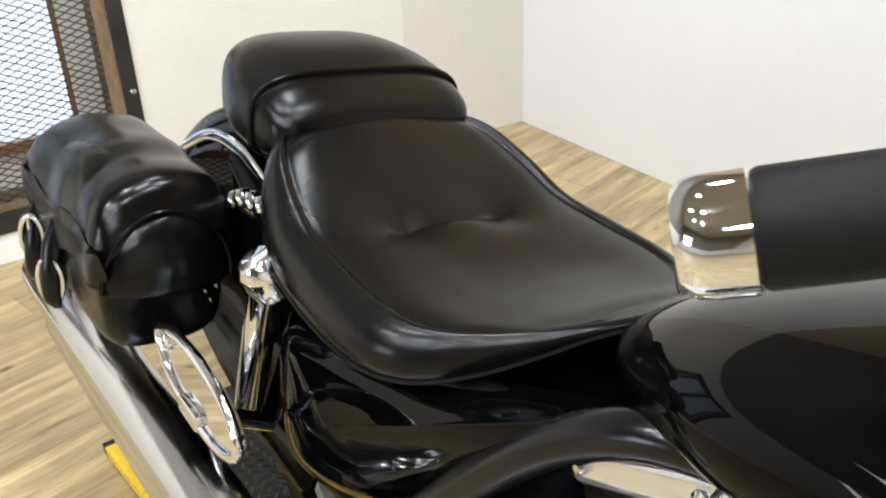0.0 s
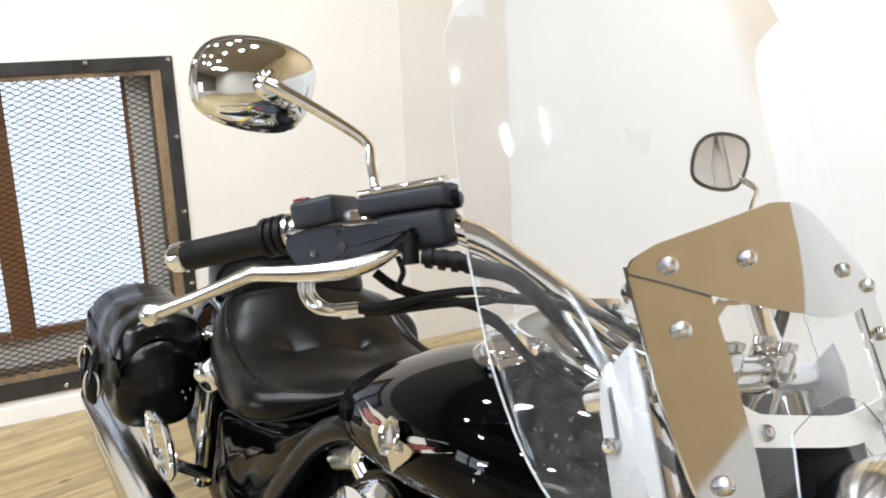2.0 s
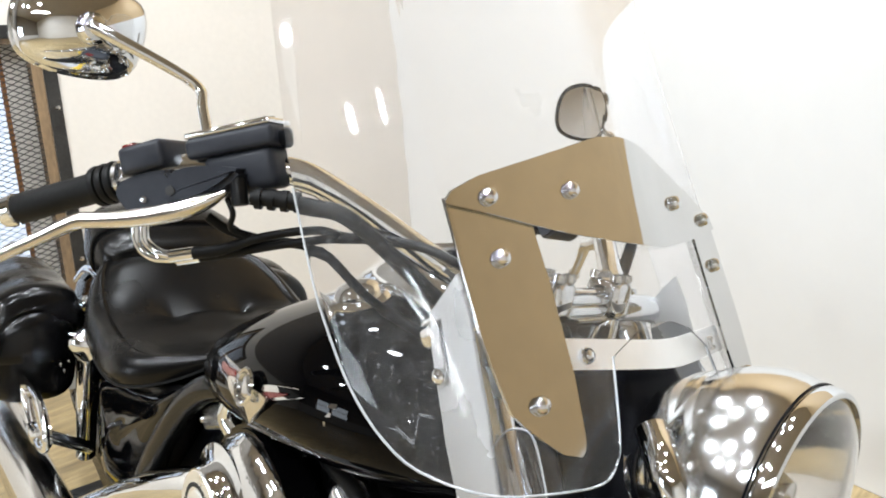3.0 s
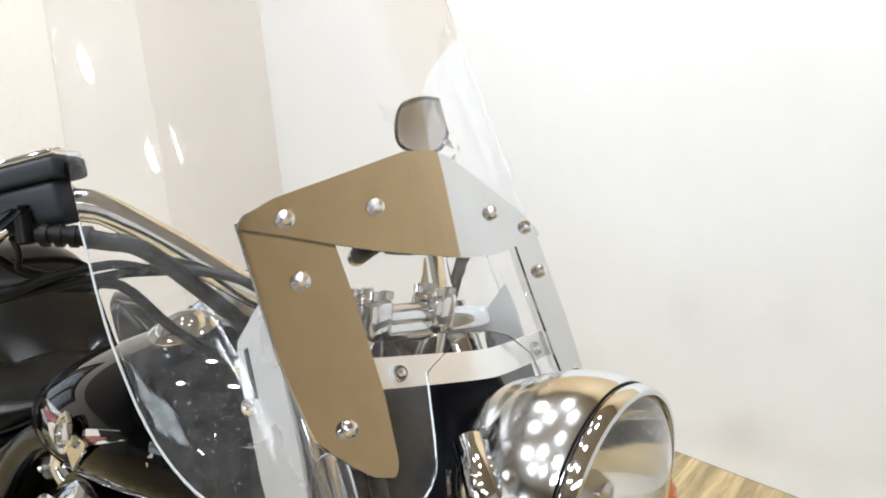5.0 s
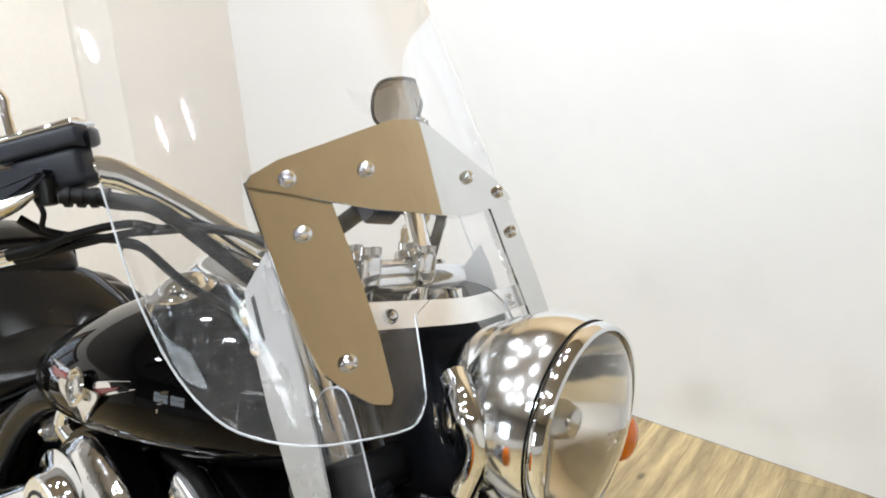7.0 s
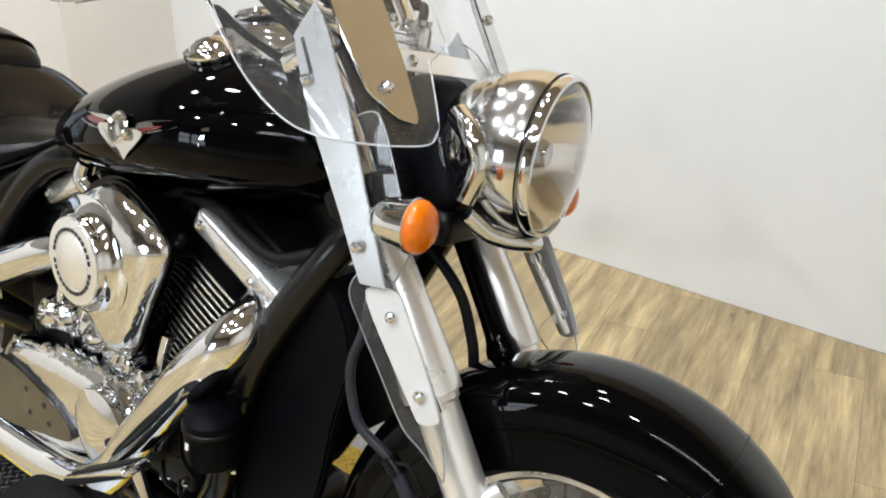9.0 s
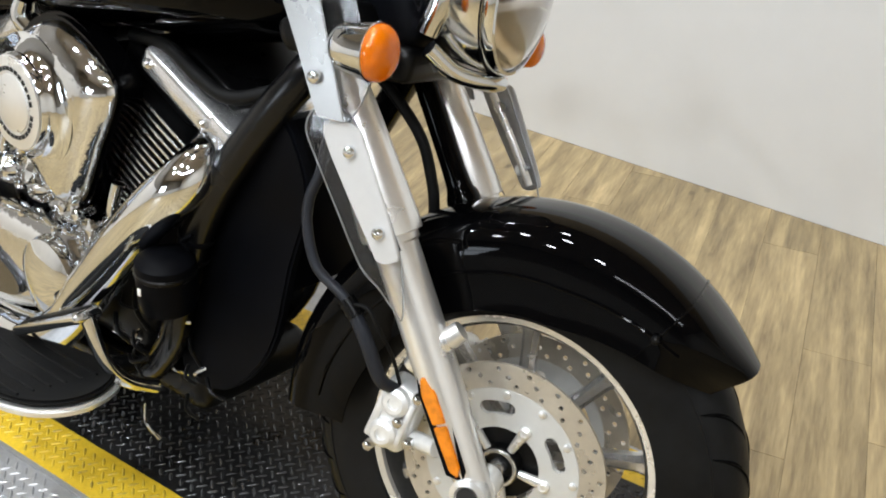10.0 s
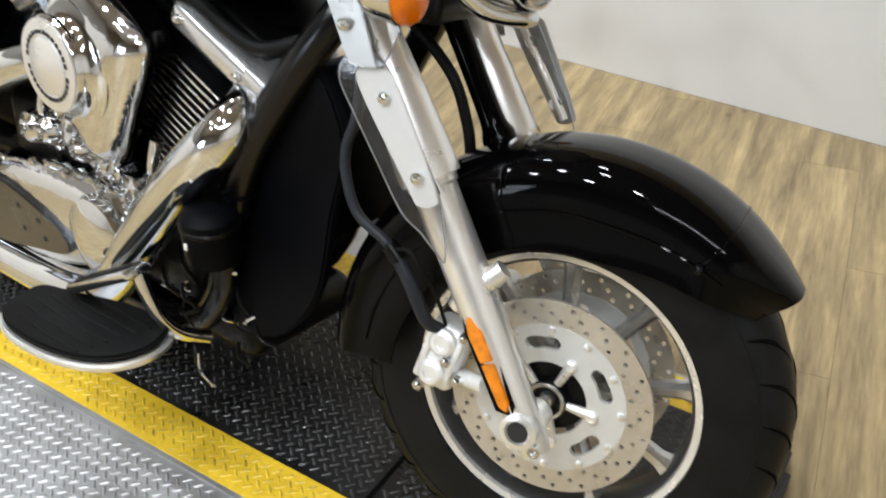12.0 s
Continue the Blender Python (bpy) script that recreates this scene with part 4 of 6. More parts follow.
# nine cast spokes
for k in range(9):
    a = 2 * math.pi * (k + 0.35) / 9
    secs = []
    for r, hw, hy, off in ((0.045, 0.017, 0.020, 0.0), (0.08, 0.014, 0.017, 0.0), (0.13, 0.011, 0.014, 0.0), (0.175, 0.012, 0.015, 0.0), (0.196, 0.018, 0.020, 0.0)):
        sec = []
        for u, v in ((-1, -0.45), (-0.45, -1), (0.45, -1), (1, -0.45), (1, 0.45), (0.45, 1), (-0.45, 1), (-1, 0.45)):
            x, z = r * math.cos(a) - u * hw * math.sin(a), r * math.sin(a) + u * hw * math.cos(a)
            sec.append((x, off + v * hy, AX.z + z))
        secs.append(sec)
    part("spoke", loft(secs), SPOKE, wheel, **FP)
part("hub", lathe([(0.020, -0.046), (0.046, -0.045), (0.052, -0.04), (0.046, -0.03), (0.046, 0.03), (0.052, 0.04), (0.046, 0.045), (0.020, 0.046)], AX, (0, 1, 0), 40), SPOKE, wheel, **FP)


def circle2(r, n, cx=0.0, cz=0.0, ph=0.0):
    return [(cx + r * math.cos(2 * math.pi * k / n + ph), cz + r * math.sin(2 * math.pi * k / n + ph)) for k in range(n)]


def perforated(loops, y0, th):
    """A flat plate across the axle, bounded and pierced by closed loops."""
    bm = bmesh.new()
    edges = []
    for lp in loops:
        vs = [bm.verts.new((u, y0, AX.z + v)) for u, v in lp]
        edges += [bm.edges.new((p, q)) for p, q in zip(vs, vs[1:] + vs[:1])]
    bmesh.ops.triangle_fill(bm, use_beauty=True, use_dissolve=False, edges=edges)
    ext = bmesh.ops.extrude_face_region(bm, geom=list(bm.faces))
    bmesh.ops.translate(bm, vec=(0, th, 0), verts=[g for g in ext["geom"] if isinstance(g, bmesh.types.BMVert)])
    bmesh.ops.recalc_face_normals(bm, faces=bm.faces)
    return bm


def kidney(r, half_len, half_w, a0, n=5):
    """Rounded slot bent round the axle at radius r."""
    da = half_len / r
    pts = []
    for k in range(n + 1):
        a = a0 - da + 2 * da * k / n
        pts.append(((r + half_w) * math.cos(a), (r + half_w) * math.sin(a)))
    for sgn, ac in ((1, a0 + da),):
        for k in range(1, 6):
            p = math.pi * k / 6
            pts.append(((r + half_w * math.cos(p)) * math.cos(ac + half_w * math.sin(p) / r), (r + half_w * math.cos(p)) * math.sin(ac + half_w * math.sin(p) / r)))
    for k in range(n + 1):
        a = a0 + da - 2 * da * k / n
        pts.append(((r - half_w) * math.cos(a), (r - half_w) * math.sin(a)))
    for k in range(1, 6):
        p = math.pi - math.pi * k / 6
        ac = a0 - da
        pts.append(((r + half_w * math.cos(p)) * math.cos(ac - half_w * math.sin(p) / r), (r + half_w * math.cos(p)) * math.sin(ac - half_w * math.sin(p) / r)))
    return pts


for sy in (-1, 1):
    y0 = sy * 0.065 - 0.0025
    holes = []
    for k in range(60):
        a = 2 * math.pi * k / 60
        r = (0.1205, 0.131, 0.1415)[k % 3]
        holes.append(circle2(0.0037, 8, r * math.cos(a), r * math.sin(a)))
    part("brake_disc", perforated([circle2(0.150, 120), circle2(0.1125, 96)] + holes, y0, 0.005), DISC, wheel, "drilled steel brake disc", smooth=False, **FP)
    slots = [kidney(0.086, 0.0165, 0.0095, 2 * math.pi * k / 5 + 0.55) for k in range(5)]
    part("disc_carrier", perforated([circle2(0.1135, 96), circle2(0.057, 64)] + slots, y0 - 0.001, 0.007), DISC_C, wheel, "slotted grey disc carrier", smooth=False, **FP)
    yo = y0 + (-0.001 if sy < 0 else 0.006)
    for k in range(12):
        a = 2 * math.pi * k / 12 + 0.1
        part("carrier_rivet", lathe([(0.0055, 0.0), (0.0055, 0.003), (0.003, 0.0042)], ring_place(a, 0.106, yo), (0, sy, 0), 12), SATIN, wheel, **FP)
    for k in range(5):
        a = 2 * math.pi * k / 5 - 0.08
        part("disc_bolt", lathe([(0.0085, 0.0), (0.0085, 0.006), (0.0055, 0.008), (0.0045, 0.005)], ring_place(a, 0.067, yo), (0, sy, 0), 10), SATIN, wheel, **FP)
        part("hub_lug", tube([ring_place(a, 0.026, yo - sy * 0.001), ring_place(a, 0.062, yo - sy * 0.002)], [0.0058, 0.0085], 10, 1), CASTALU, wheel, **FP)
    part("hub_cup", lathe([(0.056, -0.020), (0.053, -0.012), (0.030, -0.010), (0.029, 0.006), (0.0265, 0.009), (0.022, 0.008), (0.020, -0.004), (0.002, -0.005)], (0, sy * 0.068, AX.z), (0, sy, 0), 40), BLACKMETAL, wheel, "black hub centre", **FP)
    part("hub_ring", lathe([(0.0225, 0.004), (0.0275, 0.004), (0.0280, 0.0105), (0.0265, 0.012), (0.0230, 0.0115)], (0, sy * 0.068, AX.z), (0, sy, 0), 36, loop=True), SPOKE, wheel, "bright hub ring", **FP)
    part("axle_nut", lathe([(0.012, -0.005), (0.012, 0.012), (0.009, 0.016), (0.007, 0.016), (0.006, 0.010)], (0, sy * 0.068, AX.z), (0, sy, 0), 12), SPOKE, wheel, **FP)

# front fender: deep skirted guard, flared at the front tip
prof_n = 21
rings = []
NF = 46
for k in range(NF + 1):
    t = k / NF
    a = radians(38.5 + t * (184 - 38.5))
    tip = max(0.0, 1 - t / 0.10)
    R = 0.361 + 0.004 * tip ** 2 + 0.004 * math.exp(-((t - 0.25) / 0.18) ** 2)
    skirt = 0.118 * (1 - 0.62 * max(0, 1 - t / 0.30) ** 1.3) * (1 - 0.10 * max(0, (t - 0.8) / 0.2))
    hw = 0.091 * (1 - 0.55 * tip ** 1.6)
    ring = []
    for j in range(prof_n):
        u = -1 + 2 * j / (prof_n - 1)
        s = abs(u)
        y = math.copysign(hw * (1 - (1 - min(1, s / 0.68)) ** 1.9), u)
        drop = skirt * (max(0.0, s - 0.10) / 0.90) ** 2.0 + 0.014 * s * s
        if s > 0.94:
            y += math.copysign(0.003, u)
        r = R - drop
        ring.append((r * math.cos(a), y, AX.z + r * math.sin(a)))
    rings.append(ring)
fb = loft(rings, cap=False, closed=False)
bmesh.ops.solidify(fb, geom=list(fb.faces), thickness=0.0035)
fender = part("front_fender", fb, PAINT, bike, "deep gloss black front fender", **FP)
def fender_line(k, lift):
    """The fender's section at step k, lifted off its skin."""
    c_ = Vector((0, 0, AX.z))
    return [tuple(Vector(q) + (Vector((q[0], 0, q[2])) - c_).normalized() * lift + Vector((0, math.copysign(lift * 0.6, q[1]) if abs(q[1]) > 0.03 else 0, 0))) for q in rings[k]]


part("fender_bead", tube(fender_line(6, 0.0002), 0.0016, 10, 3), PAINT, fender, "raised bead across the fender tip", **FP)
for j in (2, prof_n - 3):
    sgn = -1 if j < 9 else 1
    part("skirt_bead", tube([(rings[k][j][0], rings[k][j][1] + sgn * 0.0012, rings[k][j][2]) for k in range(4, NF - 1, 2)], 0.0022, 8, 2), PAINT, fender, "raised bead along the skirt", **FP)
part("fender_bolt", acorn((rings[6][2][0], rings[6][2][1] - 0.002, rings[6][2][2]), (0.3, -1, 0.2), 0.006), BLACKMETAL, fender, **FP)
# forks: y = +-0.14, axis leaning back 30 degrees
FD = Vector((-0.5, 0, 0.866))
F0 = Vector((0.012, 0, 0.290))


def fk(s, y, off=0.0):
    """A point s metres up the fork line, off ahead of it."""
    q = F0 + FD * s + Vector((0.866, 0, 0.5)) * off
    return (q.x, y, q.z)


for sy in (-1, 1):
    y = sy * 0.142
    leg = part("fork_leg", lathe([(0.010, -0.012), (0.020, -0.008), (0.0245, 0.01), (0.0255, 0.10), (0.0285, 0.16), (0.030, 0.19), (0.030, 0.375), (0.0335, 0.378), (0.0335, 0.39)], fk(0, y), FD, 32), SATIN, bike, "satin aluminium fork slider", **FP)
    part("axle_clamp", join(tube([(0.0, sy * 0.110, 0.323), (0.0, sy * 0.140, 0.323)], [0.022, 0.022], 24, 1), lathe([(0.024, 0), (0.026, 0.004), (0.026, 0.024), (0.018, 0.026), (0.016, 0.012), (0.002, 0.012)], fk(0.035, y + sy * 0.004), (0, sy, 0), 28)), SATIN, leg, **FP)
    # flat dark disc: the deep axle hole's shade put into colour
    part("axle_hole_shade", lathe([(0.0150, 0.0), (0.0150, 0.0006)], fk(0.035, y + sy * 0.0280), (0, sy, 0), 24), DARK, leg, "dark disc as the axle hole's shade", **FP)
    part("pinch_bolt", lathe([(0.009, 0), (0.009, 0.012), (0.006, 0.012), (0.006, 0.006)], fk(0.004, y + sy * 0.018, 0.012), (0, sy, 0), 12), CHROME_SOFT, leg, **FP)
    # caliper lug and fender mount boss
    part("fork_boss", join(tube([fk(0.235, y), fk(0.238, y, 0.025), fk(0.246, y - sy * 0.006, 0.050)], [0.019, 0.016, 0.014], 14, 4), tube([fk(0.235, y), fk(0.215, y, -0.035)], [0.018, 0.012], 12, 1)), SATIN, leg, **FP)
    # conical shroud, slim upper tube, black lower triple clamp
    part("fork_shroud", lathe([(0.0295, 0.385), (0.040, 0.388), (0.041, 0.40), (0.036, 0.50), (0.0300, 0.60), (0.0295, 0.66)], fk(0, y), FD, 32), SATIN, leg, "tapered satin fork shroud", **FP)
    part("fork_tube", tube([fk(0.60, y), fk(0.90, y)], 0.0285, 24, 1), CHROME, leg, "chrome upper fork tube", **FP)
part("lower_triple_clamp", join(rbox((-0.325, 0, 0.865), (0.09, 0.36, 0.045), 0.015, 3, Matrix.Rotation(radians(-30), 4, "Y")), rbox((-0.275, 0, 0.83), (0.10, 0.16, 0.05), 0.015, 3)), BLACKMETAL, bike, "black lower fork clamp", **FP)
part("upper_triple_clamp", rbox((-0.425, 0, 1.045), (0.10, 0.34, 0.035), 0.014, 3, Matrix.Rotation(radians(-30), 4, "Y")), CHROME, bike, "chrome upper fork clamp", **FP)
part("steering_head", tube([(-0.33, 0, 0.84), (-0.46, 0, 1.05)], 0.040, 24, 1), BLACKMETAL, bike, **FP)

# reflectors on the sliders
for sy in (-1, 1):
    def rp(u, v, w_, sy=sy):
        q = Vector(fk(0.135 + v, sy * (0.166 + w_), -0.006 + u))
        return q
    oct_ = [(-0.012, -0.062), (0.004, -0.074), (0.012, -0.062), (0.014, 0.045), (0.004, 0.074), (-0.008, 0.07), (-0.013, 0.045)]
    base = part("reflector", slab([(u * 1.25, v * 1.06) for u, v in oct_], lambda u, v, w_: rp(u, v, w_ - 0.004), 0.005), BLACKPLASTIC, bike, "amber side reflector", **FP)
    for seg in ([(-0.008, 0.004), (0.011, 0.004), (0.012, 0.045), (0.004, 0.071), (-0.005, 0.067), (-0.010, 0.045)], [(-0.008, 0.001), (0.011, 0.001), (0.010, -0.058), (0.003, -0.070), (-0.006, -0.060)]):
        part("reflector_lens", slab(seg, lambda u, v, w_: rp(u, v, w_ + 0.001), 0.006, 0.0015), REFLECT, base, smooth=False, **FP)

# brake calipers
for sy in (-1, 1):
    yc = sy * 0.098
    cal = part("brake_caliper", join(rbox((-0.150, yc, 0.362), (0.062, 0.050, 0.105), 0.014, 3, Matrix.Rotation(radians(14), 4, "Y")),
                                     lathe([(0.021, 0), (0.021, 0.010), (0.015, 0.015), (0.009, 0.015), (0.008, 0.012), (0.002, 0.012)], (-0.146, yc + sy * 0.022, 0.390), (0, sy, 0), 24),
                                     lathe([(0.021, 0), (0.021, 0.010), (0.015, 0.015), (0.009, 0.015), (0.008, 0.012), (0.002, 0.012)], (-0.158, yc + sy * 0.022, 0.338), (0, sy, 0), 24),
                                     rbox((-0.172, yc + sy * 0.020, 0.366), (0.012, 0.020, 0.085), 0.004, 2, Matrix.Rotation(radians(14), 4, "Y")), rbox((-0.128, yc + sy * 0.020, 0.360), (0.010, 0.022, 0.070), 0.004, 2, Matrix.Rotation(radians(14), 4, "Y")),
                                     tube([(-0.12, yc, 0.40), (-0.085, sy * 0.125, 0.415)], [0.014, 0.012], 12, 1), tube([(-0.13, yc, 0.330), (-0.075, sy * 0.125, 0.345)], [0.013, 0.012], 12, 1)),
               CALIPER, bike, "cast aluminium brake caliper", **FP)
    for p in ((-0.115, sy * 0.118, 0.405), (-0.118, sy * 0.118, 0.335), (-0.165, sy * 0.122, 0.41), (-0.176, sy * 0.122, 0.312), (-0.136, sy * 0.124, 0.364)):
        part("caliper_bolt", lathe([(0.008, 0), (0.008, 0.010), (0.004, 0.012)], p, (0, sy, 0), 6), CHROME_SOFT, cal, **FP)

# brake hoses
part("brake_hose", tube([(-0.152, -0.120, 0.405), (-0.168, -0.142, 0.425), (-0.192, -0.150, 0.474), (-0.218, -0.150, 0.511)], [0.0085, 0.0100, 0.0105, 0.0100], 12), CONTROLS, bike, "thick black brake hose end", **FP)
part("brake_hose", tube([(-0.218, -0.150, 0.511), (-0.238, -0.150, 0.527), (-0.282, -0.150, 0.553), (-0.304, -0.150, 0.601), (-0.307, -0.150, 0.643), (-0.294, -0.150, 0.690), (-0.30, -0.135, 0.76), (-0.345, -0.09, 0.84)], 0.0072, 12), CONTROLS, bike, "black rubber brake hose", **FP)
part("hose_clip", tube([(-0.212, -0.150, 0.504), (-0.232, -0.150, 0.523)], 0.0125, 14, 1), BLACKMETAL, bike, "black hose clip", **FP)
part("sensor_wire", tube([(-0.222, -0.154, 0.520), (-0.195, -0.156, 0.523), (-0.178, -0.152, 0.500), (-0.160, -0.130, 0.455), (-0.148, -0.115, 0.41)], 0.0028, 8), RUBBER, bike, "thin black sensor wire", **FP)
part("brake_hose", tube([(-0.34, 0.02, 0.81), (-0.285, 0.02, 0.769), (-0.238, 0.02, 0.722), (-0.212, 0.02, 0.668), (-0.201, 0.02, 0.630), (-0.198, 0.03, 0.57)], 0.0085, 10), RUBBER, bike, "black rubber brake hose", **FP)
part("fork_stay", tube([fk(0.375, 0.092), fk(0.40, 0.092), fk(0.43, 0.091), fk(0.54, 0.089), fk(0.68, 0.087)], [0.027, 0.026, 0.019, 0.018, 0.019], 18), PAINT, bike, "black upright fork stay", **FP)

# headlight
HC, HA = Vector((-0.125, 0, 0.948)), Vector((1, 0, -0.06)).normalized()
shell = [(0.012, -0.160), (0.040, -0.155), (0.066, -0.140), (0.084, -0.116), (0.092, -0.098), (0.0935, -0.092), (0.098, -0.088), (0.107, -0.066), (0.1125, -0.044), (0.1140, -0.026), (0.1125, -0.010), (0.1085, 0.0)]
head = part("headlight", lathe(shell, HC, HA, 64, cap=False), CHROME_HAZE, bike, "round chrome headlight", **FP)
part("trim_ring", lathe([(0.1085, -0.004), (0.1115, 0.0), (0.1115, 0.008), (0.1090, 0.014), (0.1045, 0.015), (0.1035, 0.008), (0.1055, -0.002)], HC, HA, 72, loop=True), CHROME, head, "chrome headlight rim", **FP)
part("gasket", lathe([(0.1120, -0.0052), (0.1120, -0.0032), (0.1070, -0.0032), (0.1070, -0.0052)], HC, HA, 64, loop=True), BLACKPLASTIC, head, **FP)
part("lamp_reflector", lathe([(0.1034, 0.007), (0.092, -0.02), (0.068, -0.05), (0.040, -0.07), (0.018, -0.078), (0.002, -0.078)], HC, HA, 56, cap=False), BOWL, head, "silvered lamp bowl", **FP)
part("lens", lathe([(0.1036, 0.011), (0.086, 0.021), (0.054, 0.030), (0.02, 0.034), (0.001, 0.0345), (0.001, 0.0315), (0.02, 0.031), (0.054, 0.027), (0.086, 0.018), (0.1036, 0.008)], HC, HA, 56, cap=False, loop=True), LENS, head, "clear headlight glass", **FP)
part("bulb_shield", join(lathe([(0.020, -0.045), (0.022, -0.02), (0.016, -0.005), (0.002, -0.003)], HC, HA, 24), tube([tuple(HC + Vector((-0.03, 0, -0.02))), tuple(HC + Vector((-0.03, 0.0, -0.085)))], 0.003, 8, 1)), CHROME_SOFT, head, **FP)
part("headlight_bracket", join(tube([(-0.20, -0.085, 0.86), (-0.17, -0.05, 0.832), (-0.13, 0, 0.825), (-0.17, 0.05, 0.832), (-0.20, 0.085, 0.86)], 0.012, 12), tube([(-0.28, 0, 0.90), (-0.25, 0, 0.94)], 0.07, 20, 1)), CHROME, bike, "chrome headlight mount", **FP)
for sy in (-1, 1):
    part("headlight_ear", tube([(-0.235, sy * 0.075, 0.985), (-0.20, sy * 0.103, 0.965), (-0.185, sy * 0.100, 0.93), (-0.20, sy * 0.098, 0.88)], [0.018, 0.017, 0.017, 0.015], 14), CHROME, bike, "chrome headlight ear", **FP)
part("headstock_cover", rbox((-0.30, 0, 0.93), (0.10, 0.15, 0.20), 0.03, 3, Matrix.Rotation(radians(-25), 4, "Y")), BLACKPLASTIC, bike, "black fork cover panel", **FP)

# turn signals
for sy in (-1, 1):
    yc, xs_, zs_ = (-0.222 if sy < 0 else 0.30), -0.200, 0.857
    sig = part("turn_signal", lathe([(0.010, -0.058), (0.020, -0.053), (0.027, -0.043), (0.031, -0.027), (0.0335, -0.010), (0.035, -0.002), (0.032, 0.0)], (xs_, yc, zs_), (1, 0, 0), 32), CHROME, bike, "chrome bullet turn signal", **FP)
    part("amber_lens", lathe([(0.0325, -0.003), (0.0335, 0.004), (0.0325, 0.009), (0.028, 0.016), (0.020, 0.021), (0.010, 0.0235), (0.001, 0.0240)], (xs_, yc, zs_), (1, 0, 0), 32), AMBER, sig, "orange turn signal lens", **FP)
    part("bulb_holder", lathe([(0.034, -0.002), (0.026, -0.010), (0.012, -0.014), (0.001, -0.014)], (xs_ + 0.004, yc, zs_), (1, 0, 0), 24, cap=False), AMBERREF, sig, **FP)
    part("signal_stalk", tube([(xs_ - 0.04, yc, zs_), (-0.265, sy * 0.18, 0.860), (-0.285, sy * 0.12, 0.864)], 0.013, 12), CHROME, sig, **FP)


# ---- windshield ----
def ws(y, z, w_=0.0):
    """On the screen's curved sheet at width y and height z, w ahead of it."""
    return Vector((-0.345 - 0.235 * (math.sqrt(y * y + 0.0008) - 0.0283) - 27.0 * max(0.0, abs(y) - 0.245) ** 2 - 0.575 * (z - 1.19) + w_, y, z + 0.3 * w_))


def sheet(outline, off, th, cols=18):
    """A curved sheet cut to an outline, made of strips across y."""
    ys = sorted({round(p[0], 4) for p in outline})
    y0, y1 = ys[0], ys[-1]
    lines = []
    for i in range(cols + 1):
        y = y0 + (y1 - y0) * (0.0005 + 0.999 * i / cols)
        zs = []
        for (ya, za), (yb, zb) in zip(outline, outline[1:] + outline[:1]):
            if (ya - y) * (yb - y) < 0:
                zs.append(za + (zb - za) * (y - ya) / (yb - ya))
        if len(zs) >= 2:
            lines.append((y, min(zs), max(zs)))
    bm = bmesh.new()
    grid = []
    for y, a, b in lines:
        col = []
        for k in range(7):
            z = a + (b - a) * k / 6
            col.append((bm.verts.new(ws(y, z, off)), bm.verts.new(ws(y, z, off + th))))
        grid.append(col)
    for c0, c1 in zip(grid, grid[1:]):
        for k in range(6):
            bm.faces.new((c0[k][1], c1[k][1], c1[k + 1][1], c0[k + 1][1]))
            bm.faces.new((c0[k][0], c0[k + 1][0], c1[k + 1][0], c1[k][0]))
        bm.faces.new((c0[0][0], c1[0][0], c1[0][1], c0[0][1]))
        bm.faces.new((c0[6][0], c0[6][1], c1[6][1], c1[6][0]))
    for c in (grid[0], grid[-1]):
        for k in range(6):
            bm.faces.new((c[k][0], c[k][1], c[k + 1][1], c[k + 1][0]))
    bmesh.ops.recalc_face_normals(bm, faces=bm.faces)
    return bm


half = [(-0.111, 0.985), (-0.123, 0.963), (-0.147, 0.948), (-0.201, 0.945), (-0.255, 0.946), (-0.279, 0.947), (-0.293, 0.954), (-0.301, 0.973), (-0.306, 1.0), (-0.309, 1.035), (-0.311, 1.08), (-0.3115, 1.16)]
top_half = [(-0.3105, 1.26), (-0.306, 1.36), (-0.294, 1.43), (-0.262, 1.485), (-0.205, 1.525), (-0.11, 1.548), (-0.05, 1.554)]
shield_out = half + top_half + [(0, 1.555)] + [(-a, b) for a, b in reversed(top_half)] + [(-a, b) for a, b in reversed(half)] + [(0.093, 1.048), (0.05, 1.07), (0, 1.08), (-0.05, 1.07), (-0.093, 1.048)]
screen = part("windshield", sheet(shield_out, -0.002, 0.002, 120), SCREEN, bike, "tall clear acrylic windshield with fine scuffs", **FP)
screen.visible_shadow = False
vt = [(-0.250, 1.169), (-0.242, 1.178), (-0.207, 1.195), (-0.141, 1.217), (-0.085, 1.236), (-0.040, 1.251)]
vb = [(-0.250, 1.167), (-0.207, 1.163), (-0.158, 1.157), (-0.104, 1.152)]
for sy in (-1, 1):
    lip = [(sy * 0.093, 1.048)] + [(-sy * a_, b_) for a_, b_ in half]
    # added bead that paints the glint along the sheet's rim
    part("shield_edge_glint", tube([tuple(ws(a_, b_, -0.002)) for a_, b_ in lip], 0.0012, 8, 3), EDGE, screen, "pale bead for the glint along the acrylic edge", **FP)
visor_out = vt + [(0.0, 1.256)] + [(-a, b) for a, b in reversed(vt)] + [(-a, b) for a, b in vb] + [(0.0, 1.148)] + list(reversed(vb))
visor = part("screen_visor", sheet(visor_out, 0.0055, 0.003, 60), PLATE, screen, "polished steel visor plate", **FP)
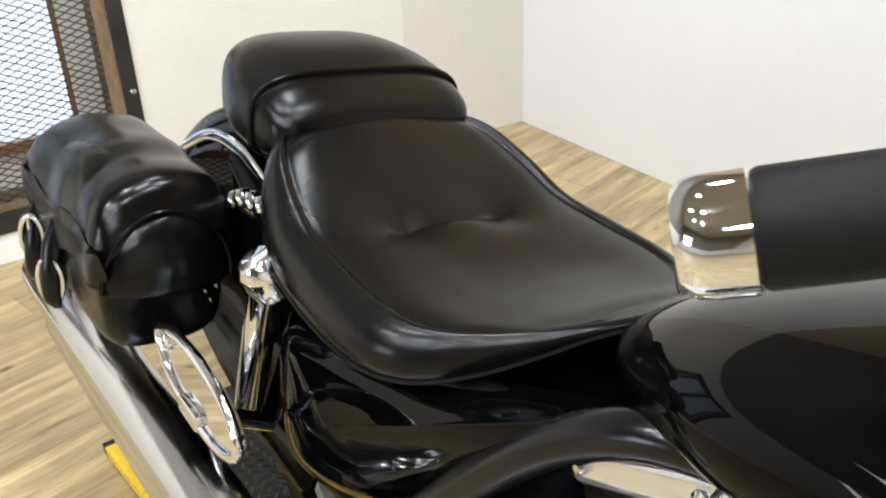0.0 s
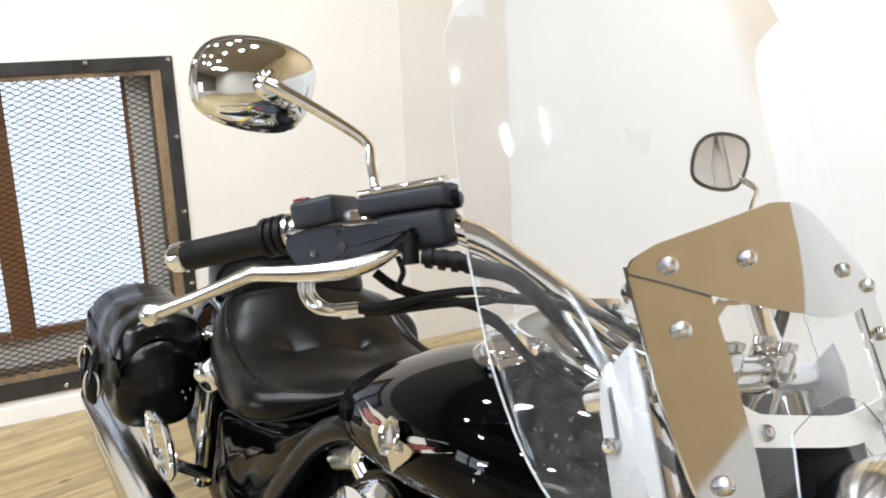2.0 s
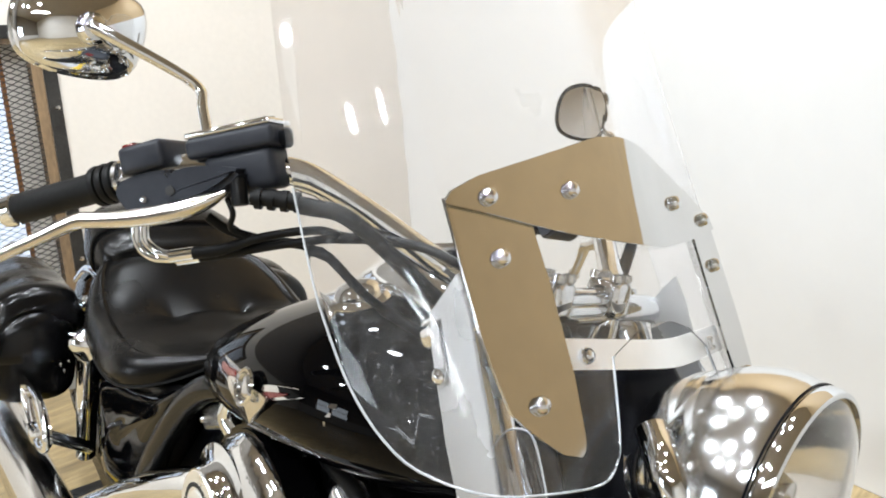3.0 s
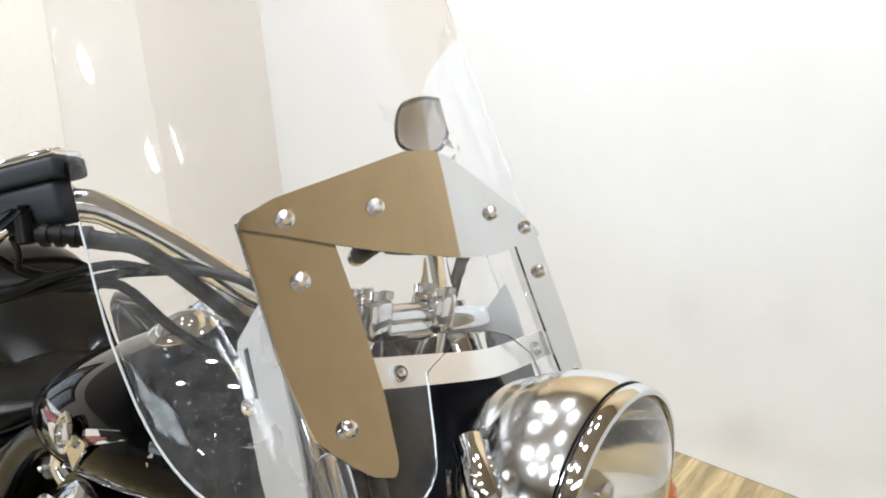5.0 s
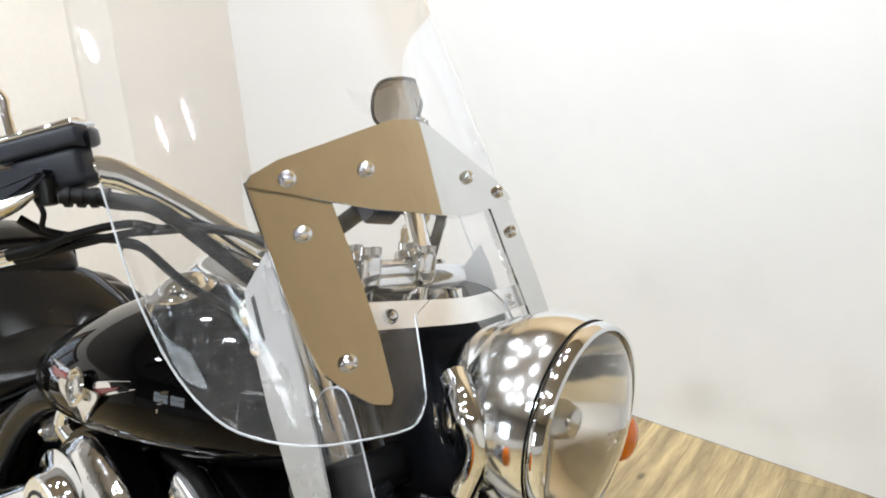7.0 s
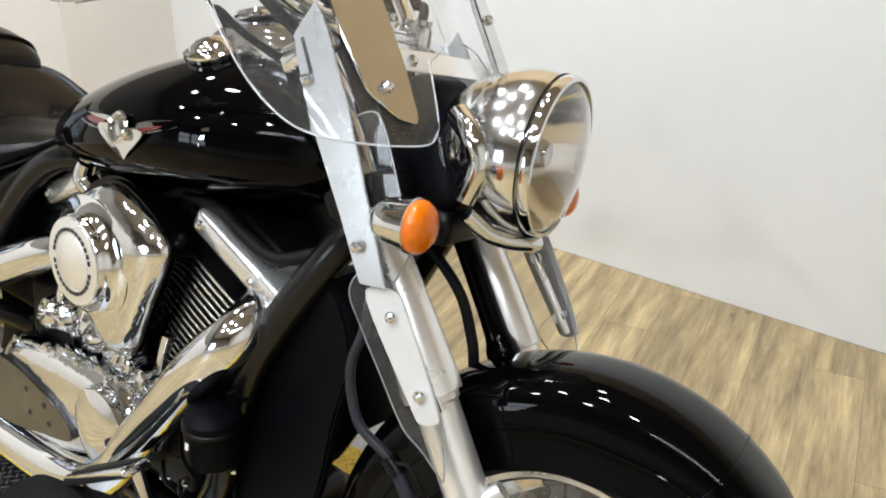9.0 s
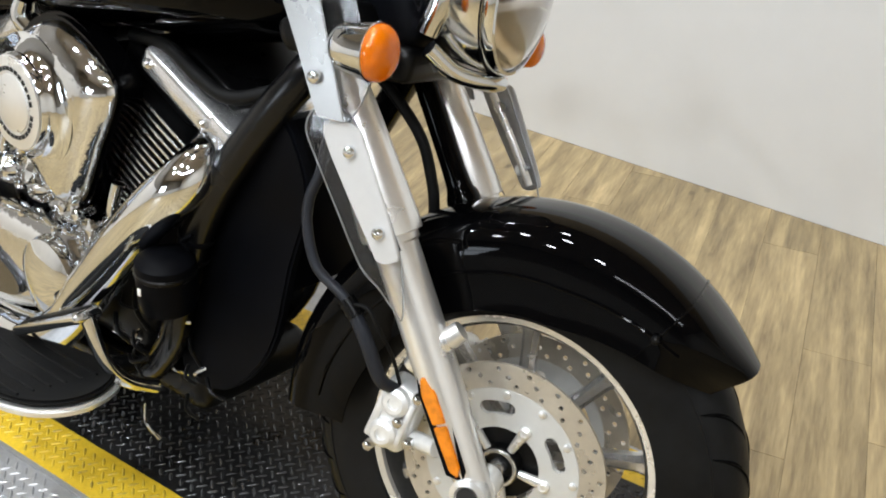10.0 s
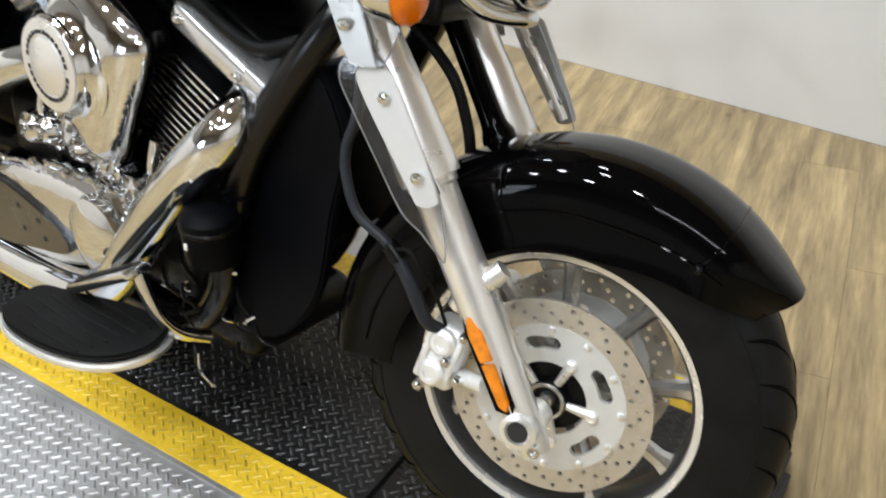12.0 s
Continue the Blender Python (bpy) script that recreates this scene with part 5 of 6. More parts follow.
for sy in (-1, 1):
    side_out = [(sy * a, b) for a, b in [(0.248, 1.172), (0.247, 1.138), (0.246, 1.077), (0.240, 1.039), (0.233, 1.005), (0.223, 0.996), (0.211, 0.987), (0.189, 0.973), (0.168, 0.970), (0.160, 0.978), (0.153, 1.034), (0.153, 1.108), (0.155, 1.163), (0.207, 1.170)]]
    part("side_plate", sheet(side_out, 0.002, 0.003, 30), PLATE, screen, "polished steel side plate", **FP)
strap_out = [(-0.175, 1.063), (0.175, 1.063), (0.175, 1.037), (-0.175, 1.037)]
part("cross_strap", sheet(strap_out, -0.012, 0.003, 24), SATIN, screen, "polished cross strap", **FP)


for sy in (-1, 1):
    for y, z, off in ((0.203, 1.177, 0.0082), (0.100, 1.193, 0.0082), (0.203, 1.126, 0.005), (0.201, 1.010, 0.005), (0.120, 1.048, -0.009)):
        part("screen_bolt", acorn(ws(sy * y, z, off), (0.86, -sy * -0.2, 0.45)), CHROME, screen, **FP)
    # mounting bar down the side, with its slot, then the lower clamp plate
    ys = sy * 0.204
    bar = [(-0.420, 1.060), (-0.392, 1.105), (-0.372, 1.075), (-0.328, 0.985), (-0.293, 0.898), (-0.240, 0.766), (-0.279, 0.764), (-0.322, 0.848), (-0.374, 0.943), (-0.412, 1.030)]
    mb = part("mounting_bar", slab(bar, lambda u, v, w_: (u, ys - sy * w_, v), 0.004, 0.001), BARMETAL, bike, "polished windshield mounting bar", **FP)
    # slot drawn as a thin dark plate, its shade put into the colour
    part("bar_slot_shade", slab([(-0.396, 0.995), (-0.392, 0.998), (-0.372, 0.955), (-0.376, 0.952)], lambda u, v, w_: (u - 0.012, ys + sy * (0.001 - w_), v + 0.06), 0.0015), DARK, mb, smooth=False, **FP)
    # the one on the wall side is set further out and forward
    ox, oy, oz = (0.033, 0.040, 0.035) if sy > 0 else (0.0, 0.0, 0.0)
    clamp_out = smooth2d([(-0.272, 0.742), (-0.256, 0.762), (-0.228, 0.762), (-0.212, 0.742), (-0.150, 0.630), (-0.150, 0.610), (-0.172, 0.604), (-0.190, 0.625)], 4)
    cp = part("clamp_plate", slab(clamp_out, lambda u, v, w_: (u + ox, sy * (0.190 + oy + w_), v + oz), 0.004, 0.001), CLAMP, bike, "satin windshield clamp plate", **FP)
    upper = smooth2d([(-0.334, 0.940), (-0.331, 0.962), (-0.320, 0.974), (-0.298, 0.976), (-0.279, 0.946), (-0.258, 0.899), (-0.240, 0.855), (-0.224, 0.822), (-0.240, 0.775), (-0.257, 0.757), (-0.283, 0.811), (-0.312, 0.873)], 4)
    part("upper_deflector", slab(upper, lambda u, v, w_: (u + ox, sy * (0.180 + oy - w_), v + oz), 0.003), SCREEN, cp, "clear upper wind deflector", **FP)
    part("deflector_edge_glint", tube([(u + ox, sy * (0.1785 + oy), v + oz) for u, v in upper + upper[:1]], 0.0011, 8, 1), EDGE, cp, **FP)
    defl = smooth2d([(-0.304, 0.740), (-0.299, 0.765), (-0.283, 0.775), (-0.255, 0.776), (-0.232, 0.760), (-0.190, 0.690), (-0.150, 0.620), (-0.134, 0.560), (-0.132, 0.535), (-0.142, 0.542), (-0.170, 0.566), (-0.201, 0.588), (-0.246, 0.652), (-0.282, 0.704)], 4)
    part("deflector_edge_glint", tube([(u + ox, sy * (0.183 + oy), v + oz) for u, v in defl + defl[:1]], 0.0013, 8, 1), EDGE, cp, **FP)
    part("lower_deflector", slab(defl, lambda u, v, w_: (u + ox, sy * (0.185 + oy - w_), v + oz), 0.004), SCREEN, cp, "clear lower wind deflector", **FP)
    for x, z, y in ((-0.286, 0.811, 0.206), (-0.231, 0.730, 0.194), (-0.176, 0.641, 0.194)):
        part("clamp_bolt", acorn((x + ox, sy * (y + oy), z + oz), (0, sy, 0), 0.0085), CHROME, cp, **FP)
    part("clamp_spacer", tube([(-0.228 + ox, sy * (0.160 + oy), 0.728 + oz), (-0.231 + ox, sy * (0.190 + oy), 0.730 + oz)], 0.010, 12, 1), CHROME, cp, **FP)
    part("clamp_spacer", tube([(-0.174 + ox, sy * (0.160 + oy), 0.640 + oz), (-0.176 + ox, sy * (0.190 + oy), 0.641 + oz)], 0.010, 12, 1), CHROME, cp, **FP)
    part("bar_bolt", acorn((-0.390, sy * 0.206, 1.006), (0, sy, 0), 0.0085), CHROME, mb, **FP)
    for dy, r, mt in ((0.172, 0.0032, BLACKMETAL), (0.164, 0.0060, SATIN)):
        part("deflector_bracket", tube([(-0.246 + ox, sy * (dy + oy), 0.748 + oz), (-0.200 + ox, sy * (dy + oy), 0.684 + oz), (-0.156 + ox, sy * (dy + oy), 0.618 + oz)], r, 10, 2), mt, cp, "slim bracket behind the clamp plate", **FP)


# ---- handlebar and controls ----
def mirrored(pts, sy):
    return [(p[0], sy * -p[1], p[2]) for p in pts]


bar_r = [(-0.758, -0.385, 1.122), (-0.70, -0.356, 1.148), (-0.62, -0.312, 1.170), (-0.57, -0.27, 1.172), (-0.52, -0.215, 1.142), (-0.455, -0.15, 1.098), (-0.405, -0.09, 1.078)]
part("handlebar", tube(bar_r + [(-0.395, 0, 1.074)] + mirrored(bar_r, 1)[::-1], 0.0148, 18, 5), CHROME, bike, "wide chrome handlebar", **FP)
G0 = Vector((-0.862, -0.436, 1.076))
GD = Vector((0.833, 0.411, 0.370)).normalized()
GO = Vector((0.443, -0.897, 0.0)).normalized()
GU = GD.cross(GO) if GD.cross(GO).z > 0 else GO.cross(GD)
BARM = Matrix(((GD.x, GO.x, GU.x, G0.x), (GD.y, GO.y, GU.y, G0.y), (GD.z, GO.z, GU.z, G0.z), (0, 0, 0, 1)))
for sy in (-1, 1):
    m = lambda x, y, z, sy=sy: (x, sy * -y, z)
    rs = part("bar_riser", join(rbox(m(-0.392, -0.055, 1.078), (0.046, 0.036, 0.046), 0.010, 3), tube([m(-0.392, -0.055, 1.06), m(-0.40, -0.055, 1.03)], [0.019, 0.024], 18, 1)), CHROME, bike, "chrome handlebar clamp", **FP)
    for dx, dy in ((-0.014, -0.01), (-0.014, 0.01), (0.014, -0.01), (0.014, 0.01)):
        part("riser_bolt", lathe([(0.007, 0), (0.007, 0.008), (0.004, 0.008)], m(-0.392 + dx, -0.055 + dy, 1.099), (0, 0, 1), 10), CHROME_SOFT, rs, **FP)
    # along the bar: s from the grip's end, o outwards, v upwards
    def bp(s_, o_, v_, sy=sy):
        q = G0 + GD * s_ + GO * o_ + GU * v_
        return (q.x, sy * -q.y, q.z)

    def on_bar(bm, sy=sy):
        bm.transform(BARM)
        if sy > 0:
            bm.transform(Matrix.Scale(-1, 4, Vector((0, 1, 0))))
            bmesh.ops.reverse_faces(bm, faces=bm.faces)
        return bm

    g_ax = Vector(bp(1, 0, 0)) - Vector(bp(0, 0, 0))
    grip = part("grip", lathe([(0.0160, 0.018), (0.0170, 0.020), (0.0166, 0.06), (0.0166, 0.122), (0.0175, 0.126)], bp(0, 0, 0), g_ax, 28), RUBBER, bike, "black rubber hand grip with chrome end cap", **FP)
    part("grip_end", lathe([(0.004, -0.004), (0.014, -0.003), (0.0172, 0.001), (0.0178, 0.006), (0.0178, 0.017), (0.0160, 0.0185)], bp(0, 0, 0), g_ax, 28), CHROME, grip, "chrome bar end cap", **FP)
    for k in range(3):
        part("grip_flange", lathe([(0.016, 0.0), (0.0215, 0.001), (0.0222, 0.004), (0.0215, 0.0085), (0.016, 0.0095)], bp(0.126 + 0.0105 * k, 0, 0), g_ax, 28), RUBBER, grip, **FP)
    part("throttle_collar", lathe([(0.016, 0.0), (0.021, 0.001), (0.021, 0.006), (0.016, 0.007)], bp(0.158, 0, 0), g_ax, 28), CHROME_SOFT, grip, **FP)
    sw = part("switch_housing", on_bar(rbox((0.2045, 0, 0.0125), (0.053, 0.060, 0.029), 0.006, 3)), CONTROLS, bike, "black plastic switch housing", **FP)
    part("lower_housing", on_bar(slab(smooth2d([(0.166, -0.006), (0.228, -0.006), (0.228, -0.036), (0.215, -0.044), (0.185, -0.045), (0.168, -0.030)], 3), lambda u, v, w_: (u, 0.026 - w_, v), 0.052, 0.004)), CONTROLS, sw, "black lower switch half", **FP)
    part("switch_button", on_bar(rbox((0.186, 0.012, 0.028), (0.016, 0.014, 0.007), 0.002, 2)), RED if sy < 0 else BLACKPLASTIC, sw, **FP)
    part("housing_screw", lathe([(0.004, 0), (0.0035, 0.002), (0.001, 0.0022)], bp(0.198, 0.0262, -0.030), Vector(bp(0, 1, 0)) - Vector(bp(0, 0, 0)), 10), CHROME_SOFT, sw, **FP)
    # master cylinder with reservoir and chrome lid
    tip = Matrix.Rotation(radians(3.5), 4, "Y")
    rv = part("brake_reservoir" if sy < 0 else "clutch_reservoir", on_bar(rbox((0.304, 0.000, 0.004), (0.098, 0.054, 0.021), 0.005, 3, tip)), CONTROLS, bike, "black fluid reservoir with chrome lid", **FP)
    part("cylinder_body", on_bar(rbox((0.306, 0.000, -0.026), (0.078, 0.044, 0.042), 0.009, 3, tip)), CONTROLS, rv, "black cylinder body", **FP)
    part("reservoir_lid", on_bar(rbox((0.3045, 0.000, 0.0175), (0.096, 0.052, 0.007), 0.003, 2, tip)), CHROME, rv, "chrome reservoir lid", **FP)
    for a_ in (-0.038, 0.038):
        part("lid_screw", lathe([(0.0045, 0), (0.0045, 0.002), (0.003, 0.003)], bp(0.3045 + a_, 0, 0.0208 - a_ * 0.06), Vector(bp(0, 0, 1)) - Vector(bp(0, 0, 0)), 10), CHROME_SOFT, rv, **FP)
    part("sight_glass", lathe([(0.010, 0), (0.010, 0.008), (0.006, 0.010)], bp(0.352, 0.004, -0.004), Vector(bp(1, 0, 0)) - Vector(bp(0, 0, 0)), 16), BLACKPLASTIC, rv, **FP)
    part("lever_bracket", on_bar(slab(smooth2d([(0.230, -0.024), (0.250, -0.012), (0.285, -0.016), (0.315, -0.026), (0.312, -0.034), (0.287, -0.043), (0.256, -0.047), (0.232, -0.040)], 3), lambda u, v, w_: (u, 0.044 - w_, v), 0.040, 0.005)), CONTROLS, rv, "black lever bracket", **FP)
    part("pivot_bolt", lathe([(0.005, 0), (0.005, 0.0015), (0.002, 0.002)], bp(0.242, 0.0442, -0.031), Vector(bp(0, 1, 0)) - Vector(bp(0, 0, 0)), 12), DARK, rv, **FP)
    part("control_lever", tube([bp(0.298, 0.038, -0.045), bp(0.278, 0.044, -0.050), bp(0.248, 0.053, -0.053), bp(0.205, 0.062, -0.050), bp(0.170, 0.069, -0.044), bp(0.150, 0.073, -0.041), bp(0.120, 0.084, -0.048), bp(0.085, 0.096, -0.056), bp(0.055, 0.106, -0.062)],
                               [0.004, 0.010, 0.0125, 0.0115, 0.0100, 0.0105, 0.0088, 0.0082, 0.0085], 14, 6, flat=0.8), LEVER, bike, "polished aluminium control lever", **FP)
    part("lever_ball", lathe([(0.001, -0.0118), (0.007, -0.0098), (0.0112, -0.004), (0.0112, 0.003), (0.007, 0.0098), (0.001, 0.0118)], bp(0.049, 0.108, -0.063), g_ax, 18), LEVER, bike, **FP)
    part("hose_banjo", tube([bp(0.309, 0.030, -0.034), bp(0.307, 0.032, -0.060)], 0.0085, 14, 1), BLACKMETAL, rv, **FP)
    bh = [bp(0.318, 0.028, -0.055), bp(0.345, 0.022, -0.063), bp(0.372, 0.012, -0.077), bp(0.405, 0.0, -0.098), (-0.455, sy * 0.175, 1.075), (-0.41, sy * 0.11, 1.02), (-0.38, sy * 0.07, 0.94)]
    part("brake_hose" if sy < 0 else "clutch_hose", tube(bh, [0.0075, 0.0085, 0.0085, 0.0085, 0.0085, 0.0085, 0.0085], 12), RUBBER, bike, "black rubber hydraulic hose", **FP)
    for k in range(4):
        part("hose_collar", tube([bp(0.322 + 0.012 * k, 0.027 - 0.003 * k, -0.0565 - 0.004 * k), bp(0.328 + 0.012 * k, 0.0255 - 0.003 * k, -0.0585 - 0.004 * k)], 0.0105, 12, 1), RUBBER, rv, **FP)
    # mirror
    if sy < 0:
        mc, base_p, bend = Vector((-0.812, -0.400, 1.283)), (-0.665, -0.318, 1.198), (-0.690, -0.318, 1.240)
        face = Vector((-1, 0.10, -0.05)).normalized()
        us, vs_ = 0.80, 0.96
    else:
        mc, base_p, bend = Vector((-0.812, 0.530, 1.323)), (-0.665, 0.418, 1.235), (-0.735, 0.545, 1.285)
        face = Vector((0.62, -0.78, 0.05)).normalized()
        us, vs_ = 0.55, 0.98
    side = Vector((0, 0, 1)).cross(face).normalized() * (1 if sy < 0 else -1)
    upv = face.cross(side) * (1 if sy < 0 else -1)
    out2 = smooth2d([(-0.088, 0.015), (-0.070, 0.047), (0.0, 0.054), (0.060, 0.040), (0.082, 0.008), (0.068, -0.034), (0.0, -0.047), (-0.070, -0.036)], 5)
    out2 = [(u * us, v * vs_) for u, v in out2]
    rings = []
    for sc, dx in ((0.97, 0.002), (1.0, 0.003), (1.02, -0.003), (0.98, -0.013), (0.86, -0.025), (0.62, -0.036), (0.32, -0.042), (0.03, -0.044)):
        rings.append([mc + face * dx + side * (u * sc) + upv * (v * sc) for u, v in out2])
    mir = part("mirror", loft(rings, cap=True), CHROME, bike, "chrome rear-view mirror", **FP)
    part("mirror_rim", tube([tuple(mc + face * 0.003 + side * u + upv * v) for u, v in out2 + out2[:1]], 0.0038, 8, 1), CHROME if sy < 0 else BLACKMETAL, mir, "mirror rim", **FP)
    part("mirror_glass", slab([(u * 0.95, v * 0.95) for u, v in out2], lambda u, v, w_: mc + face * (0.0025 + w_) + side * u + upv * v, 0.002), MIRROR, mir, "mirror glass", **FP)
    knob = mc - face * 0.042
    part("mirror_knob", lathe([(0.016, -0.004), (0.017, 0.006), (0.012, 0.014), (0.001, 0.016)], knob, -face, 20), CHROME, mir, **FP)
    kn2 = knob - face * 0.014
    mid_ = kn2.lerp(Vector(bend), 0.75)
    part("mirror_stalk", tube([tuple(knob), tuple(kn2), tuple(mid_ + Vector((0, 0, 0.004))), bend, tuple(Vector(bend).lerp(Vector(base_p), 0.45)), base_p],
                              [0.0085, 0.0072, 0.0060, 0.0058, 0.0058, 0.0060], 14, 6), CHROME, mir, "chrome mirror stalk", **FP)

# cables at the bar
def bq(s_, o_, v_):
    return tuple(G0 + GD * s_ + GO * o_ + GU * v_)


for k, dz in enumerate((0.0, 0.010)):
    part("cable_elbow", tube([bq(0.172 + dz, 0.008, -0.040), bq(0.164 + dz, 0.006, -0.066), bq(0.176 + dz * 0.8, 0.004, -0.086 + dz * 0.4), bq(0.207, 0.002 + dz, -0.095 + dz * 0.4)], 0.0045, 10, 6), CHROME, bike, "chrome cable elbow", **FP)
    part("cable_ferrule", tube([bq(0.205, 0.002 + dz, -0.095 + dz * 0.4), bq(0.231, dz, -0.097 + dz * 0.4)], 0.0066, 12, 1), CHROME, bike, "chrome cable ferrule", **FP)
    part("throttle_cable", tube([bq(0.230, dz, -0.097 + dz * 0.4), bq(0.260, -0.002 + dz, -0.100 + dz * 0.4), bq(0.31, -0.006 + dz, -0.103 + dz), bq(0.36, -0.008, -0.1075 + dz), (-0.538, -0.229 + dz, 1.110 + dz * 0.3), (-0.475, -0.216, 1.119 + dz * 0.2), (-0.412, -0.200, 1.116), (-0.372, -0.165, 1.085), (-0.365, -0.10, 1.00)],
                                [0.0065, 0.0060, 0.0046, 0.0046, 0.0046, 0.0046, 0.0046, 0.0046, 0.0046], 10, 6), RUBBER, bike, "black throttle cable", **FP)
part("wiring_loom", tube([bq(0.255, 0.01, -0.060), bq(0.27, 0.0, -0.078), bq(0.30, -0.01, -0.095), bq(0.35, -0.03, -0.118), (-0.50, -0.20, 1.05), (-0.44, -0.11, 1.00)], 0.0052, 10, 6), RUBBER, bike, "black wiring loom", **FP)
part("brake_switch_wire", tube([bq(0.293, 0.03, -0.050), bq(0.296, 0.03, -0.066), bq(0.285, 0.02, -0.080), bq(0.30, 0.0, -0.095)], 0.003, 8, 5), RUBBER, bike, "thin black switch wire", **FP)


# ---- engine, right side and underneath ----
def rotated(axis_angle, axis):
    return Matrix.Rotation(radians(axis_angle), 4, axis)


eng = part("engine", join(rbox((-0.86, 0, 0.36), (0.46, 0.30, 0.30), 0.05, 4), rbox((-1.12, 0, 0.40), (0.24, 0.28, 0.26), 0.04, 3)), BLACKMETAL, bike, "black and chrome V-twin engine")
for tilt_, cx, cz, n_f, l0, l1 in ((25, -0.756, 0.498, 16, 0.075, 0.132), (-23, -0.940, 0.452, 16, 0.080, 0.110)):
    rot = rotated(tilt_, "Y")
    d = rot @ Vector((0, 0, 1))
    c0 = Vector((cx, 0, cz))
    part("cylinder", tube([tuple(c0 - d * 0.03), tuple(c0 + d * 0.24)], 0.070, 28, 1), BLACKMETAL, eng)
    for k in range(n_f):
        q = c0 + d * (0.0146 * k)
        hl = l0 + (l1 - l0) * k / (n_f - 1)
        part("fin", rbox(q, (2 * hl, 0.296, 0.0042), 0.0019, 2, rot), BLACKMETAL, eng)
        for ysd in (-1, 1):
            part("fin_edge", rbox(q + Vector((0, ysd * 0.1475, 0)), (2 * hl - 0.003, 0.003, 0.0050), 0.0013, 2, rot), FIN, eng, "bright machined fin edge")
        part("fin_edge", rbox(q + rot @ Vector((hl, 0, 0)), (0.003, 0.293, 0.0050), 0.0013, 2, rot), FIN, eng, "bright machined fin edge")
    head_c = c0 + d * 0.245
    part("cylinder_head", rbox(head_c, (0.19, 0.25, 0.05), 0.02, 3, rot), BLACKMETAL, eng)
    sh = 0.05 if tilt_ > 0 else 0.0
    cov = part("rocker_cover", rbox(head_c + rot @ Vector((0.040 + sh, -0.135, 0.046)), (0.205, 0.050, 0.046), 0.014, 4, rot), COVER, eng, "chrome rocker cover")
    part("cover_flank", rbox(head_c + rot @ Vector((0.040 + sh, 0.135, 0.046)), (0.205, 0.050, 0.046), 0.014, 4, rot), COVER, cov)
    part("cover_top", join(rbox(head_c + rot @ Vector((0.040 + sh, 0, 0.044)), (0.200, 0.218, 0.042), 0.012, 3, rot), rbox(head_c + rot @ Vector((0.02 + sh, 0, 0.060)), (0.14, 0.20, 0.03), 0.012, 3, rot)), BLACKMETAL, cov, "black cover top")
    if tilt_ > 0:
        part("cover_boss", rbox(head_c + rot @ Vector((0.135 + sh, -0.025, 0.048)), (0.064, 0.27, 0.046), 0.008, 3, rot), COVER, cov, "square chrome cover end")
    for u in (-0.04, 0.10):
        part("cover_bolt", lathe([(0.008, 0), (0.008, 0.006), (0.004, 0.009)], head_c + rot @ Vector((u + sh, -0.159, 0.046)), (0, -1, 0), 8), CHROME_SOFT, cov)

# chrome side casing with a stepped cover
case_o = smooth2d([(-1.22, 0.335), (-1.15, 0.405), (-1.00, 0.430), (-0.86, 0.438), (-0.74, 0.435), (-0.695, 0.40), (-0.715, 0.345), (-0.80, 0.285), (-0.93, 0.235), (-1.10, 0.195), (-1.22, 0.20)], 5)
cx0, cz0 = -0.95, 0.32
lev = []
for sc, y in ((1.0, -0.14), (1.0, -0.185), (0.97, -0.205), (0.90, -0.220), (0.78, -0.228), (0.5, -0.231), (0.05, -0.232)):
    lev.append([(cx0 + (u - cx0) * sc, y, cz0 + (v - cz0) * sc) for u, v in case_o])
casing = part("crankcase_cover", loft(lev), CHROME_CAST, eng, "chrome crankcase side cover")
part("round_cover", lathe([(0.078, 0.0), (0.080, 0.012), (0.074, 0.026), (0.052, 0.034), (0.02, 0.038), (0.001, 0.038)], (-0.800, -0.215, 0.352), (0, -1, 0), 40), CHROME, casing, "round chrome cover")
part("plate_cover", slab(smooth2d([(-1.22, 0.34), (-1.12, 0.372), (-0.98, 0.350), (-0.90, 0.318), (-0.90, 0.285), (-1.00, 0.258), (-1.20, 0.225)], 4), lambda u, v, w_: (u, -0.229 - w_, v), 0.012, 0.003), DARKPLATE, casing, "dark polished side plate")
for x, z in ((-1.05, 0.335), (-0.985, 0.325), (-1.04, 0.29), (-0.97, 0.292)):
    # holes are flat dark discs on the plate, hole shade painted in
    part("vent_hole_shade", lathe([(0.006, 0.0), (0.006, 0.0008)], (x, -0.2412, z), (0, -1, 0), 12), DARK, casing)
rg = random.Random(11)
for k in range(13):
    u, v = case_o[(k * 4 + 1) % len(case_o)]
    part("case_bolt", lathe([(0.0085, 0), (0.0085, 0.009), (0.005, 0.012), (0.001, 0.012)], (cx0 + (u - cx0) * 0.955, -0.205, cz0 + (v - cz0) * 0.955), (0, -1, 0), 10), CHROME, casing)
